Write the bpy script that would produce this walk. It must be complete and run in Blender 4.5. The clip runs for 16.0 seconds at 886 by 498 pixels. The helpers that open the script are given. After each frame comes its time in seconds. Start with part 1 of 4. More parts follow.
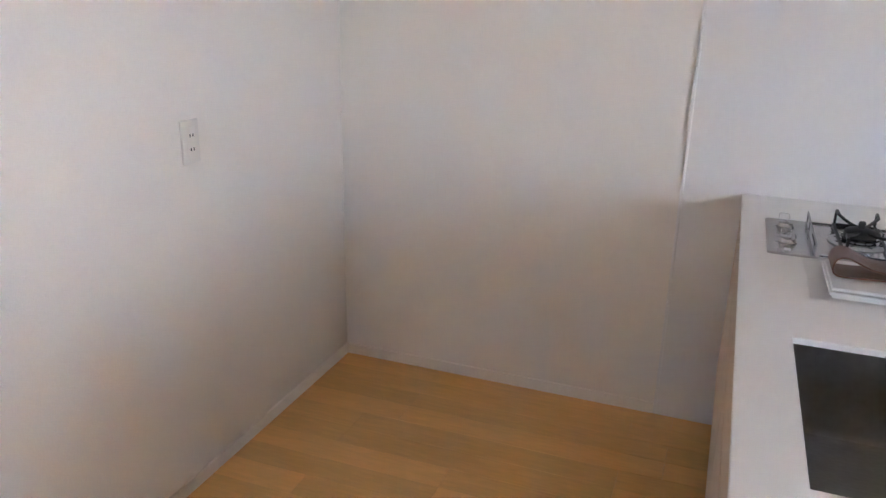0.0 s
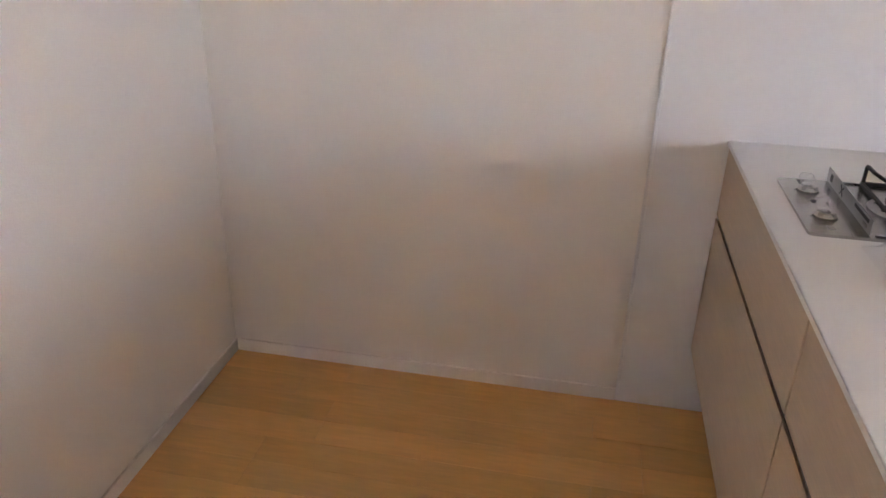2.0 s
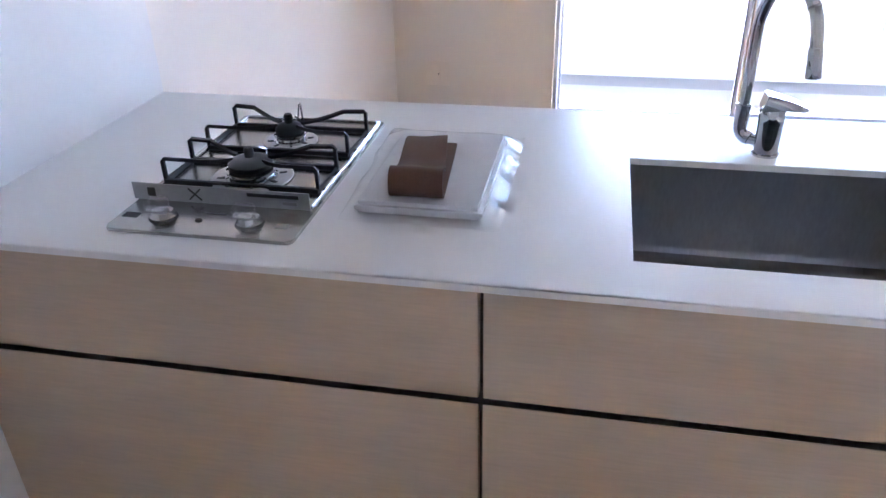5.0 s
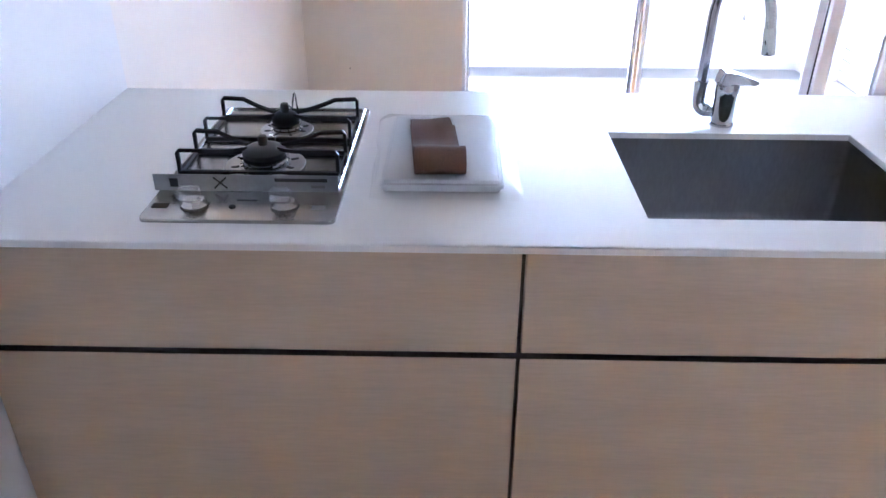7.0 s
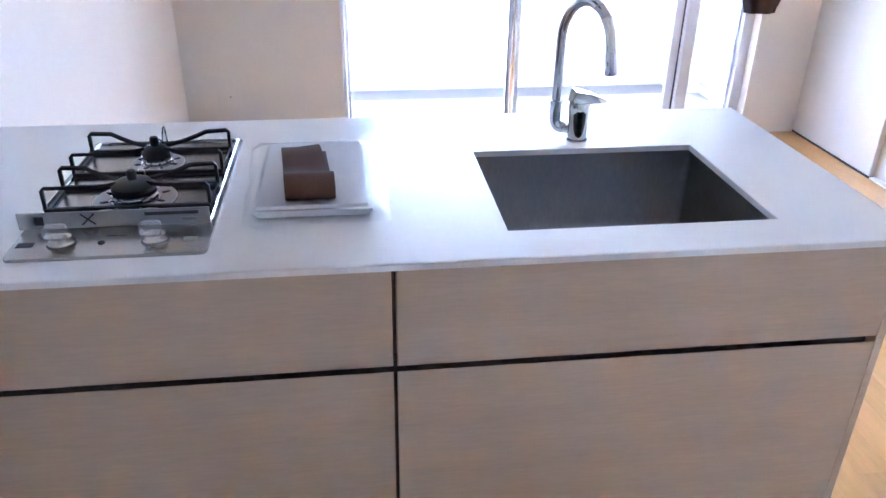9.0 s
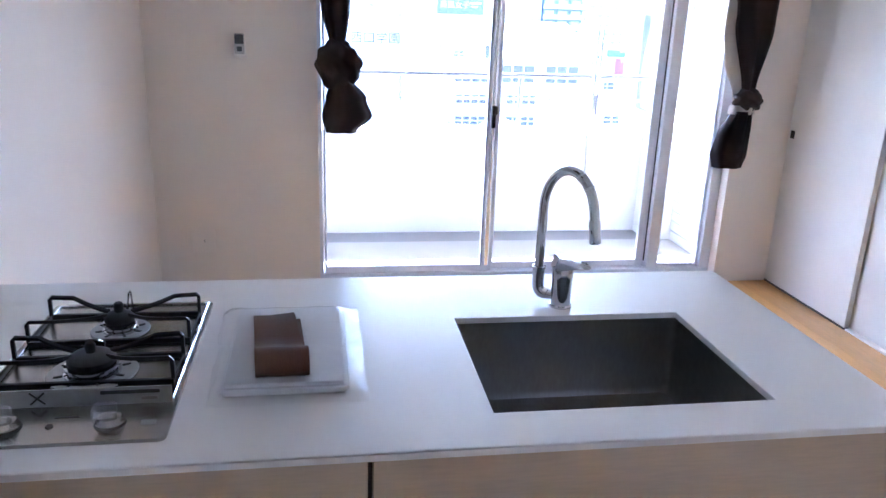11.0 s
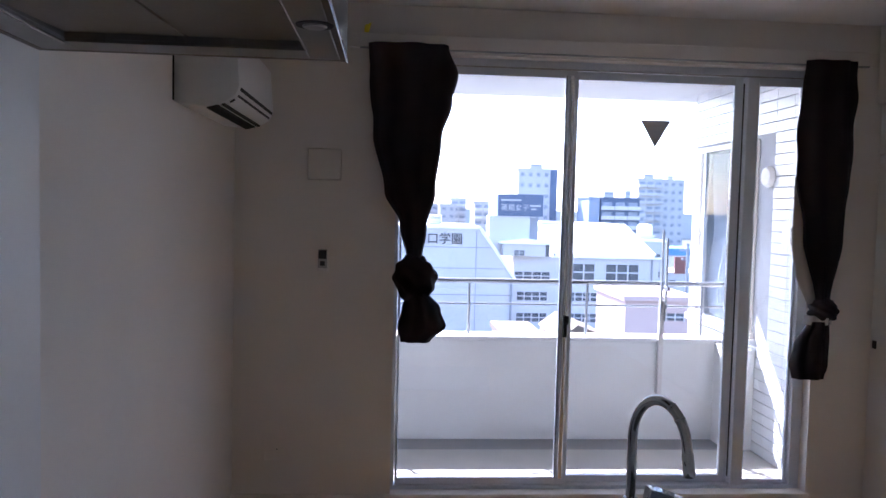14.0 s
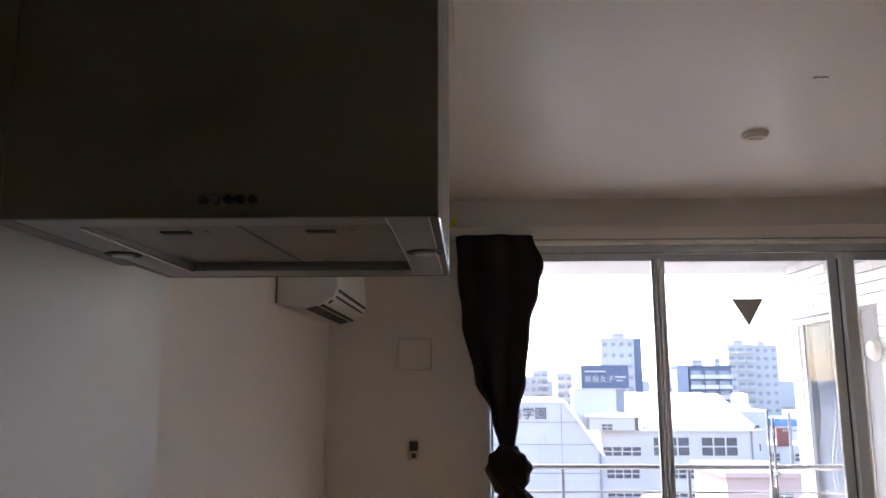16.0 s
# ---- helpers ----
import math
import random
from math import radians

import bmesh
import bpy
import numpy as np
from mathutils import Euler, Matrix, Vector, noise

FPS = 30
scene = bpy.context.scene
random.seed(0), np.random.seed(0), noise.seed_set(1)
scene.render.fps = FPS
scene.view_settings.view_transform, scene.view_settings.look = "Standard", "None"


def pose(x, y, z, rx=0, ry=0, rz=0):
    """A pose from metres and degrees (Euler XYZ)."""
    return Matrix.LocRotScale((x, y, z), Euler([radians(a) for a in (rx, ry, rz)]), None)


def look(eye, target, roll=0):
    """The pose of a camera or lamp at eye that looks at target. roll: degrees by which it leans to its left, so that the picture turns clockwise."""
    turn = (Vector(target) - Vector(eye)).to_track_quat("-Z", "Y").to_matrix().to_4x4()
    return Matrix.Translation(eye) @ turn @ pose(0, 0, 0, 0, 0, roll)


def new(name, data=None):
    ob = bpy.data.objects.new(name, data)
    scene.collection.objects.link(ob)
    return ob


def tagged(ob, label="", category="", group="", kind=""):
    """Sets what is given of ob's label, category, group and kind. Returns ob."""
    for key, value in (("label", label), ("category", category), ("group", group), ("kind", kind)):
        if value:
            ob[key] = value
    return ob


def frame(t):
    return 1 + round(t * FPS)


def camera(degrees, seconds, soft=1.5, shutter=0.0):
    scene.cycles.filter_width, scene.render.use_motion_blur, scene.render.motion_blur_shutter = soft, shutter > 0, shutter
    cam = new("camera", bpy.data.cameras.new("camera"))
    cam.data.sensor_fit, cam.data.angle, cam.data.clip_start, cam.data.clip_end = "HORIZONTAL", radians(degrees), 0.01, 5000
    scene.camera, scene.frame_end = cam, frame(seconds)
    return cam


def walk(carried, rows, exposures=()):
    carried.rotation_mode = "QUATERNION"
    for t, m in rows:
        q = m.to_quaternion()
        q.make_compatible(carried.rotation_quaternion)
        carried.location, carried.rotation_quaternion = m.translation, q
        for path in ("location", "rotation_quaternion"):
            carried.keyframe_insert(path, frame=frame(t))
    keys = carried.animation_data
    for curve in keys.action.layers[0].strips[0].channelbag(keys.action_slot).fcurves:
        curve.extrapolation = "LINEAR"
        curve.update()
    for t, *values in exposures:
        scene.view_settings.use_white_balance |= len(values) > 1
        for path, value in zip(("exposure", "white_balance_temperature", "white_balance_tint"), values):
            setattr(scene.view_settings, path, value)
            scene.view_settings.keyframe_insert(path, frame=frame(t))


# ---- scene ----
cam = camera(60.4, 16.0)
PATH = [
    (0, (2.554, -0.059, 1.463), (0.786, -0.725, 0.807), 1.1),
    (0.5, (2.528, -0.122, 1.464), (0.736, -0.739, 0.825), 2.1),
    (1, (2.465, -0.195, 1.458), (0.667, -0.716, 0.754), 1.4),
    (1.5, (2.273, -0.293, 1.423), (0.454, -0.699, 0.695), 3.2),
    (2, (2.008, -0.366, 1.419), (0.231, -0.699, 0.563), 1.5),
    (2.5, (1.792, -0.493, 1.418), (-0.01, -0.283, 0.575), 1.0),
    (3, (1.578, -0.601, 1.412), (-0.128, 0.063, 0.608), 4.1),
    (3.5, (1.417, -0.676, 1.41), (-0.048, 0.413, 0.593), 4.0),
    (3.8, (1.345, -0.759, 1.414), (0.105, 0.573, 0.585), 4.2),
    (4, (1.304, -0.807, 1.412), (0.288, 0.698, 0.573), 1.8),
    (6.5, (0.752, -0.93, 1.382), (0.653, 0.758, 0.313), -0.3),
    (7, (0.795, -1.001, 1.406), (0.76, 0.743, 0.427), 0.2),
    (7.5, (0.814, -1.046, 1.421), (0.789, 0.683, 0.414), -0.5),
    (8, (0.824, -1.064, 1.42), (0.845, 0.642, 0.377), -0.4),
    (8.5, (0.835, -1.064, 1.419), (0.988, 0.645, 0.391), 0.9),
    (9, (0.843, -1.057, 1.431), (1.067, 0.7, 0.503), 0.7),
    (11.5, (0.832, -0.955, 1.482), (1.152, 0.95, 0.964), 2.0),
    (12, (0.822, -0.956, 1.496), (1.149, 0.974, 1.086), 1.7),
    (12.5, (0.807, -0.957, 1.513), (1.083, 0.997, 1.189), 1.6),
    (13, (0.791, -0.974, 1.525), (0.991, 0.999, 1.267), 1.9),
    (13.5, (0.788, -0.982, 1.531), (0.973, 1.001, 1.346), 1.9),
    (14, (0.774, -0.993, 1.545), (0.92, 0.999, 1.436), 1.4),
    (14.5, (0.736, -1.001, 1.569), (0.669, 0.998, 1.584), 1.0),
    (15, (0.722, -1.009, 1.593), (0.601, 0.98, 1.763), 1.3),
    (15.5, (0.72, -1.016, 1.606), (0.615, 0.963, 1.872), 0.7),
    (16, (0.724, -1.023, 1.616), (0.659, 0.947, 1.957), -0.1),
]
EXPOSURES = [(0, 4.85, 5950, 21), (2.0, 4.8, 6450, 26), (2.5, 4.78, 5750, 23), (3.0, 4.85, 5400, 22), (4.0, 4.95, 5150, 21), (6.5, 5.1, 5100, 22), (8.0, 5.28, 4950, 22), (9.2, 5.24, 4900, 21),
             (11.4, 4.4, 5100, 22), (12.5, 3.56, 5300, 23), (13.5, 3.05, 5300, 23), (14.5, 2.53, 5550, 22), (15.2, 2.58, 5900, 22), (16.0, 2.85, 6350, 22)]
walk(cam, [(t, look(eye, target, roll)) for t, eye, target, roll in PATH], EXPOSURES)

# ---------- light ----------
SUN = Vector((-0.55, 1.0, 1.1)).normalized()      # from the scene towards the sun
world = bpy.data.worlds.new("world")
scene.world = world
world.use_nodes = True
wn = world.node_tree
sky = wn.nodes.new("ShaderNodeTexSky")
sky.sky_type = 'NISHITA'
sky.sun_disc = False
sky.sun_elevation = math.asin(SUN.z)
sky.sun_rotation = math.atan2(SUN.x, SUN.y)
sky.air_density, sky.dust_density = 1.0, 1.2
wn.links.new(sky.outputs[0], wn.nodes["Background"].inputs[0])
wn.nodes["Background"].inputs[1].default_value = 0.15
sun_data = bpy.data.lights.new("sun", 'SUN')
sun_data.energy, sun_data.angle, sun_data.color = 5.0, radians(0.6), (1.0, 0.95, 0.88)
sun = new("sun", sun_data)
sun.matrix_basis = look((-20, 40, 50), Vector((-20, 40, 50)) - SUN)


# ---------- materials ----------
def material(name, color, rough=0.5, metal=0.0, vary=0.06, scale=6.0, grain=120.0, bump=0.0, stretch=(1, 1, 1), rand=0.0, coat=0.0, spec=0.5, uneven=0.06):
    m = bpy.data.materials.new(name)
    m.use_nodes = True
    t = m.node_tree
    b = t.nodes["Principled BSDF"]
    b.inputs["Roughness"].default_value, b.inputs["Metallic"].default_value = rough, metal
    b.inputs["Coat Weight"].default_value, b.inputs["Specular IOR Level"].default_value = coat, spec
    co = t.nodes.new("ShaderNodeTexCoord")
    mp = t.nodes.new("ShaderNodeMapping")
    mp.inputs["Scale"].default_value = stretch
    t.links.new(co.outputs["Object"], mp.inputs[0])
    info = t.nodes.new("ShaderNodeObjectInfo")
    if rand:
        add = t.nodes.new("ShaderNodeVectorMath")
        add.operation = 'MULTIPLY_ADD'
        comb = t.nodes.new("ShaderNodeCombineXYZ")
        for i in range(3):
            t.links.new(info.outputs["Random"], comb.inputs[i])
        t.links.new(comb.outputs[0], add.inputs[0])
        add.inputs[1].default_value = (37, 23, 11)
        t.links.new(mp.outputs[0], add.inputs[2])
        src = add.outputs[0]
    else:
        src = mp.outputs[0]
    n1 = t.nodes.new("ShaderNodeTexNoise")
    n1.inputs["Scale"].default_value, n1.inputs["Detail"].default_value = scale, 4
    n2 = t.nodes.new("ShaderNodeTexNoise")
    n2.inputs["Scale"].default_value, n2.inputs["Detail"].default_value = grain, 3
    t.links.new(src, n1.inputs[0])
    t.links.new(src, n2.inputs[0])
    s = t.nodes.new("ShaderNodeMath")
    s.operation = 'ADD'
    t.links.new(n1.outputs[0], s.inputs[0])
    t.links.new(n2.outputs[0], s.inputs[1])
    last = s.outputs[0]
    if rand:
        k = t.nodes.new("ShaderNodeMath")
        k.operation = 'MULTIPLY_ADD'
        t.links.new(info.outputs["Random"], k.inputs[0])
        k.inputs[1].default_value = rand
        t.links.new(last, k.inputs[2])
        o = t.nodes.new("ShaderNodeMath")
        o.operation = 'SUBTRACT'
        t.links.new(k.outputs[0], o.inputs[0])
        o.inputs[1].default_value = rand / 2
        last = o.outputs[0]
    r = t.nodes.new("ShaderNodeValToRGB")
    lo = [max(0, c * (1 - vary * 2.2)) for c in color]
    hi = [min(1, c * (1 + vary * 2.2)) for c in color]
    r.color_ramp.elements[0].color, r.color_ramp.elements[1].color = (*lo, 1), (*hi, 1)
    r.color_ramp.elements[0].position, r.color_ramp.elements[1].position = 0.25, 0.75
    h = t.nodes.new("ShaderNodeMath")
    h.operation = 'MULTIPLY'
    h.inputs[1].default_value = 0.5
    t.links.new(last, h.inputs[0])
    t.links.new(h.outputs[0], r.inputs[0])
    t.links.new(r.outputs[0], b.inputs["Base Color"])
    if bump:
        u = t.nodes.new("ShaderNodeBump")
        u.inputs["Strength"].default_value, u.inputs["Distance"].default_value = bump, 0.002
        t.links.new(n2.outputs[0], u.inputs["Height"])
        t.links.new(u.outputs[0], b.inputs["Normal"])
    v = t.nodes.new("ShaderNodeMapRange")
    v.inputs["To Min"].default_value, v.inputs["To Max"].default_value = max(0.02, rough - uneven), min(1, rough + uneven)
    t.links.new(n1.outputs[0], v.inputs[0])
    t.links.new(v.outputs[0], b.inputs["Roughness"])
    return m


def clear(name, color=(1, 1, 1), rough=0.0, ior=1.45):
    m = bpy.data.materials.new(name)
    m.use_nodes = True
    b = m.node_tree.nodes["Principled BSDF"]
    b.inputs["Base Color"].default_value = (*color, 1)
    b.inputs["Transmission Weight"].default_value, b.inputs["Roughness"].default_value, b.inputs["IOR"].default_value = 1.0, rough, ior
    return m


def film_plastic(name):
    """Thin crinkled clear film: mostly see-through, with gloss."""
    m = bpy.data.materials.new(name)
    m.use_nodes = True
    t = m.node_tree
    out = t.nodes["Material Output"]
    t.nodes.remove(t.nodes["Principled BSDF"])
    clr = t.nodes.new("ShaderNodeBsdfTransparent")
    milk = t.nodes.new("ShaderNodeBsdfDiffuse")
    milk.inputs[0].default_value = (0.9, 0.9, 0.92, 1)
    base = t.nodes.new("ShaderNodeMixShader")
    base.inputs[0].default_value = 0.03
    gloss = t.nodes.new("ShaderNodeBsdfGlossy")
    gloss.inputs["Roughness"].default_value = 0.11
    mix = t.nodes.new("ShaderNodeMixShader")
    fres = t.nodes.new("ShaderNodeFresnel")
    fres.inputs["IOR"].default_value = 1.5
    weak = t.nodes.new("ShaderNodeMath")
    weak.operation = 'MULTIPLY'
    weak.inputs[1].default_value = 0.45
    t.links.new(fres.outputs[0], weak.inputs[0])
    t.links.new(weak.outputs[0], mix.inputs[0])
    n = t.nodes.new("ShaderNodeTexNoise")
    n.inputs["Scale"].default_value = 28
    co = t.nodes.new("ShaderNodeTexCoord")
    t.links.new(co.outputs["Object"], n.inputs[0])
    u = t.nodes.new("ShaderNodeBump")
    u.inputs["Strength"].default_value, u.inputs["Distance"].default_value = 0.5, 0.01
    t.links.new(n.outputs[0], u.inputs["Height"])
    t.links.new(u.outputs[0], gloss.inputs["Normal"])
    t.links.new(clr.outputs[0], base.inputs[1])
    t.links.new(milk.outputs[0], base.inputs[2])
    t.links.new(base.outputs[0], mix.inputs[1])
    t.links.new(gloss.outputs[0], mix.inputs[2])
    t.links.new(mix.outputs[0], out.inputs[0])
    return m


WALLPAPER = material("white_wallpaper", (0.878, 0.823, 0.748), 0.75, vary=0.015, scale=3, grain=260, bump=0.4)
CEILING = material("ceiling_paper", (0.92, 0.9, 0.87), 0.4, vary=0.015, scale=3, grain=240, bump=0.15)
KPANEL = material("kitchen_panel", (0.83, 0.81, 0.785), 0.38, vary=0.006, scale=2, grain=50, uneven=0.0, spec=0.42)
TRIM = material("white_trim", (0.89, 0.83, 0.755), 0.5, vary=0.02, scale=8)
PLANK = material("maple_plank", (0.77, 0.43, 0.145), 0.34, vary=0.06, scale=2.0, grain=14, stretch=(6, 0.8, 4), rand=0.7, bump=0.03, coat=0.12)
SUBFLOOR = material("subfloor", (0.12, 0.07, 0.035), 0.8)
DRAWER = material("ash_veneer", (0.60, 0.47, 0.345), 0.5, vary=0.05, scale=3, grain=42, stretch=(0.5, 8, 6), bump=0.08)
CARCASS = material("dark_carcass", (0.10, 0.085, 0.07), 0.6)
TOEKICK = material("grey_toekick", (0.22, 0.21, 0.2), 0.4, vary=0.05)
SOLID = material("white_solid_surface", (0.91, 0.893, 0.87), 0.3, vary=0.008, scale=4, grain=400, uneven=0.02)
STEEL = material("brushed_steel", (0.42, 0.41, 0.39), 0.25, 1.0, vary=0.06, scale=3, grain=60, stretch=(1, 14, 14))
SINKSTEEL = material("sink_steel", (0.30, 0.292, 0.278), 0.34, 1.0, vary=0.07, scale=3, grain=60, stretch=(3, 1, 1), uneven=0.01)
CHROME = material("chrome", (0.57, 0.58, 0.6), 0.05, 1.0, vary=0.01, uneven=0.01)
IRON = material("black_enamel", (0.009, 0.009, 0.01), 0.45, vary=0.1, scale=20, spec=0.3)
CAPBLACK = material("burner_cap", (0.02, 0.02, 0.02), 0.5, vary=0.1)
GUARD = material("guard_plate", (0.35, 0.35, 0.345), 0.35, 0.6, vary=0.05)
INK = material("dark_ink", (0.03, 0.03, 0.035), 0.6, vary=0.05)
LEATHER = material("brown_leather", (0.1, 0.04, 0.021), 0.42, vary=0.14, scale=14, grain=300, bump=0.35)
PAPER = material("white_paper", (0.89, 0.89, 0.89), 0.6, vary=0.02)
PLASTIC = film_plastic("clear_film")
CURTAIN = material("brown_curtain", (0.016, 0.0082, 0.0085), 0.6, vary=0.25, scale=9, grain=420, bump=0.3, spec=0.25)
NET = material("net_cloth", (0.22, 0.235, 0.27), 0.8, vary=0.08)
LINING = material("pale_lining", (0.6, 0.57, 0.54), 0.8, vary=0.04)
ALUMINIUM = material("silver_aluminium", (0.78, 0.81, 0.86), 0.32, 0.1, vary=0.04)
SILVER = material("polished_aluminium", (0.8, 0.82, 0.86), 0.16, 1.0, vary=0.02, uneven=0.02)
GLASS = clear("window_glass", (0.97, 0.99, 0.98))
DULLGLASS = clear("coated_glass", (0.72, 0.77, 0.82), 0.0, 1.14)
RUBBER = material("dark_rubber", (0.02, 0.02, 0.022), 0.6)
# silver metal with its backlit shade put into a dark base colour
HOOD = material("shaded_hood_silver", (0.13, 0.108, 0.076), 0.38, 0.4, vary=0.05, scale=4)
HOODRIM = material("hood_rim", (0.42, 0.41, 0.4), 0.3, 0.9, vary=0.03)
# filter and frame colours darkened for the hood's shaded underside
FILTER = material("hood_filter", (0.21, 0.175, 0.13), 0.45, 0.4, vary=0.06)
HOODFRAME = material("hood_frame", (0.27, 0.26, 0.245), 0.35, 0.7, vary=0.04)
HOODLAMP = material("hood_lamp_lens", (0.4, 0.39, 0.36), 0.3, vary=0.04)
APPLIANCE = material("white_appliance", (0.78, 0.76, 0.72), 0.35, vary=0.015)
SWITCH = material("switch_plate", (0.85, 0.805, 0.745), 0.5, vary=0.01, spec=0.25)
YELLOW = material("yellow_tag", (0.98, 0.78, 0.03), 0.4, vary=0.05)
STICKER = material("grey_sticker", (0.7, 0.72, 0.8), 0.5, vary=0.03)
TILE = material("white_tile", (0.72, 0.72, 0.73), 0.25, vary=0.02, scale=3, rand=0.1)
GROUT = material("grey_grout", (0.42, 0.42, 0.43), 0.85)
MORTAR = material("white_parapet_paint", (0.62, 0.615, 0.605), 0.8, vary=0.05, scale=2.5, grain=60, bump=0.3)
VINYL = material("balcony_vinyl", (0.38, 0.365, 0.34), 0.6, vary=0.08, scale=5)
GUTTER = material("gutter_grey", (0.2, 0.205, 0.21), 0.6, vary=0.08)
RAILING = material("railing_grey", (0.3, 0.31, 0.33), 0.4, 0.5)
# white walls darkened in colour for their shaded side; roofs below stay pale
SHADEDWHITE = material("shaded_white_render", (0.52, 0.49, 0.475), 0.8, vary=0.05, scale=0.15, grain=2)
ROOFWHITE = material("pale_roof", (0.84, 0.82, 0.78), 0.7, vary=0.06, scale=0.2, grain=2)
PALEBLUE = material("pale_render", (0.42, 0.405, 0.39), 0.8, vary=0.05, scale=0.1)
TOWERWALL = material("tower_render", (0.44, 0.42, 0.405), 0.8, vary=0.05, scale=0.1)
BLUESIDE = material("blue_grey_panel", (0.2, 0.24, 0.32), 0.6, vary=0.05, scale=0.3)
REMOTE = material("beige_remote", (0.45, 0.42, 0.37), 0.5, vary=0.04)
GREYWALL = material("grey_render", (0.26, 0.26, 0.27), 0.8, vary=0.06, scale=0.1)
DARKBLUE = material("dark_blue_panel", (0.075, 0.1, 0.16), 0.5, vary=0.06, scale=0.2)
# distance haze is mixed into this pane colour, paler than far_window
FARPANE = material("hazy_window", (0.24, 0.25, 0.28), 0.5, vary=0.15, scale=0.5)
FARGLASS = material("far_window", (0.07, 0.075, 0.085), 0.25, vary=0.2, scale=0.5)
PINKWALL = material("dusty_pink_render", (0.5, 0.36, 0.32), 0.8, vary=0.06, scale=0.4)
TANROOF = material("tan_roof", (0.12, 0.09, 0.065), 0.8, vary=0.08, scale=0.5)
BLUEROOF = material("blue_roof", (0.08, 0.2, 0.42), 0.5)
REDSIGN = material("rusty_red", (0.2, 0.07, 0.055), 0.6)
ASPHALT = material("asphalt", (0.06, 0.06, 0.062), 0.9, vary=0.2, scale=0.05, grain=1)


# ---------- mesh helpers ----------
def mesh_object(name, bm, mat, smooth=False):
    bmesh.ops.recalc_face_normals(bm, faces=bm.faces)
    me = bpy.data.meshes.new(name)
    bm.to_mesh(me)
    bm.free()
    me.materials.append(mat)
    if smooth:
        for p in me.polygons:
            p.use_smooth = True
        me.set_sharp_from_angle(angle=radians(40))
    return new(name, me)


def thing(name, at, label, category, group="", kind=""):
    e = new(name)
    e.empty_display_size = 0.05
    e.matrix_basis = Matrix.Translation(at)
    return tagged(e, label, category, group, kind)


def part(name, bm, mat, parent, label="", smooth=False, kind=""):
    ob = mesh_object(name, bm, mat, smooth)
    return adopt(ob, parent, label, kind)


def world_of(ob):
    m = ob.matrix_basis.copy()
    while ob.parent:
        m = ob.parent.matrix_basis @ ob.matrix_parent_inverse @ m
        ob = ob.parent
    return m


def adopt(ob, parent, label="", kind=""):
    ob.parent = parent
    ob.matrix_parent_inverse = world_of(parent).inverted()
    return tagged(ob, label, kind=kind)


def box(x0, x1, y0, y1, z0, z1, bevel=0.0, seg=2, bm=None):
    b = bmesh.new()
    bmesh.ops.create_cube(b, size=1, matrix=Matrix.LocRotScale(((x0 + x1) / 2, (y0 + y1) / 2, (z0 + z1) / 2), None, (x1 - x0, y1 - y0, z1 - z0)))
    if bevel:
        bmesh.ops.bevel(b, geom=b.edges[:], offset=bevel, segments=seg, affect='EDGES', profile=0.5)
    if bm is None:
        return b
    join(bm, b)
    return bm


def join(bm, other):
    me = bpy.data.meshes.new("tmp")
    other.to_mesh(me)
    other.free()
    bm.from_mesh(me)
    bpy.data.meshes.remove(me)
    return bm


def tube(points, r, seg=16, bm=None, turn=0.0, caps=True):
    """A bar of seg sides along points; r is one radius or one for each point."""
    b = bm or bmesh.new()
    pts = [Vector(p) for p in points]
    rs = r if isinstance(r, (list, tuple)) else [r] * len(pts)
    rings, side = [], None
    for i, p in enumerate(pts):
        d = (pts[min(i + 1, len(pts) - 1)] - pts[max(i - 1, 0)]).normalized()
        if side is None:
            side = d.cross(Vector((0, 0, 1)) if abs(d.z) < 0.9 else Vector((0, 1, 0))).normalized()
        side = (side - d * side.dot(d)).normalized()
        up = d.cross(side)
        rings.append([b.verts.new(p + (side * math.cos(turn + 2 * math.pi * k / seg) + up * math.sin(turn + 2 * math.pi * k / seg)) * rs[i]) for k in range(seg)])
    for a, c in zip(rings, rings[1:]):
        for k in range(seg):
            b.faces.new((a[k], a[(k + 1) % seg], c[(k + 1) % seg], c[k]))
    if caps:
        b.faces.new(rings[0])
        b.faces.new(rings[-1])
    return b


def lathe(profile, cx, cy, seg=32, bm=None):
    """A turned body: profile rows of radius and height."""
    b = bm or bmesh.new()
    rings = [[b.verts.new((cx + r * math.cos(2 * math.pi * k / seg), cy + r * math.sin(2 * math.pi * k / seg), z)) for k in range(seg)] for r, z in profile]
    for a, c in zip(rings, rings[1:]):
        for k in range(seg):
            b.faces.new((a[k], a[(k + 1) % seg], c[(k + 1) % seg], c[k]))
    b.faces.new(rings[0])
    b.faces.new(rings[-1])
    return b


def prism(outline, axis, lo, hi, bm=None):
    """An outline (two coordinates) pushed along axis x, y or z from lo to hi."""
    b = bm or bmesh.new()
    def put(u, v, w):
        return {"x": (w, u, v), "y": (u, w, v), "z": (u, v, w)}[axis]
    a = [b.verts.new(put(u, v, lo)) for u, v in outline]
    c = [b.verts.new(put(u, v, hi)) for u, v in outline]
    n = len(a)
    for k in range(n):
        b.faces.new((a[k], a[(k + 1) % n], c[(k + 1) % n], c[k]))
    b.faces.new(a)
    b.faces.new(c)
    return b


def structure(name, bm, mat, label, smooth=False):
    return tagged(mesh_object(name, bm, mat, smooth), label, kind="structure")


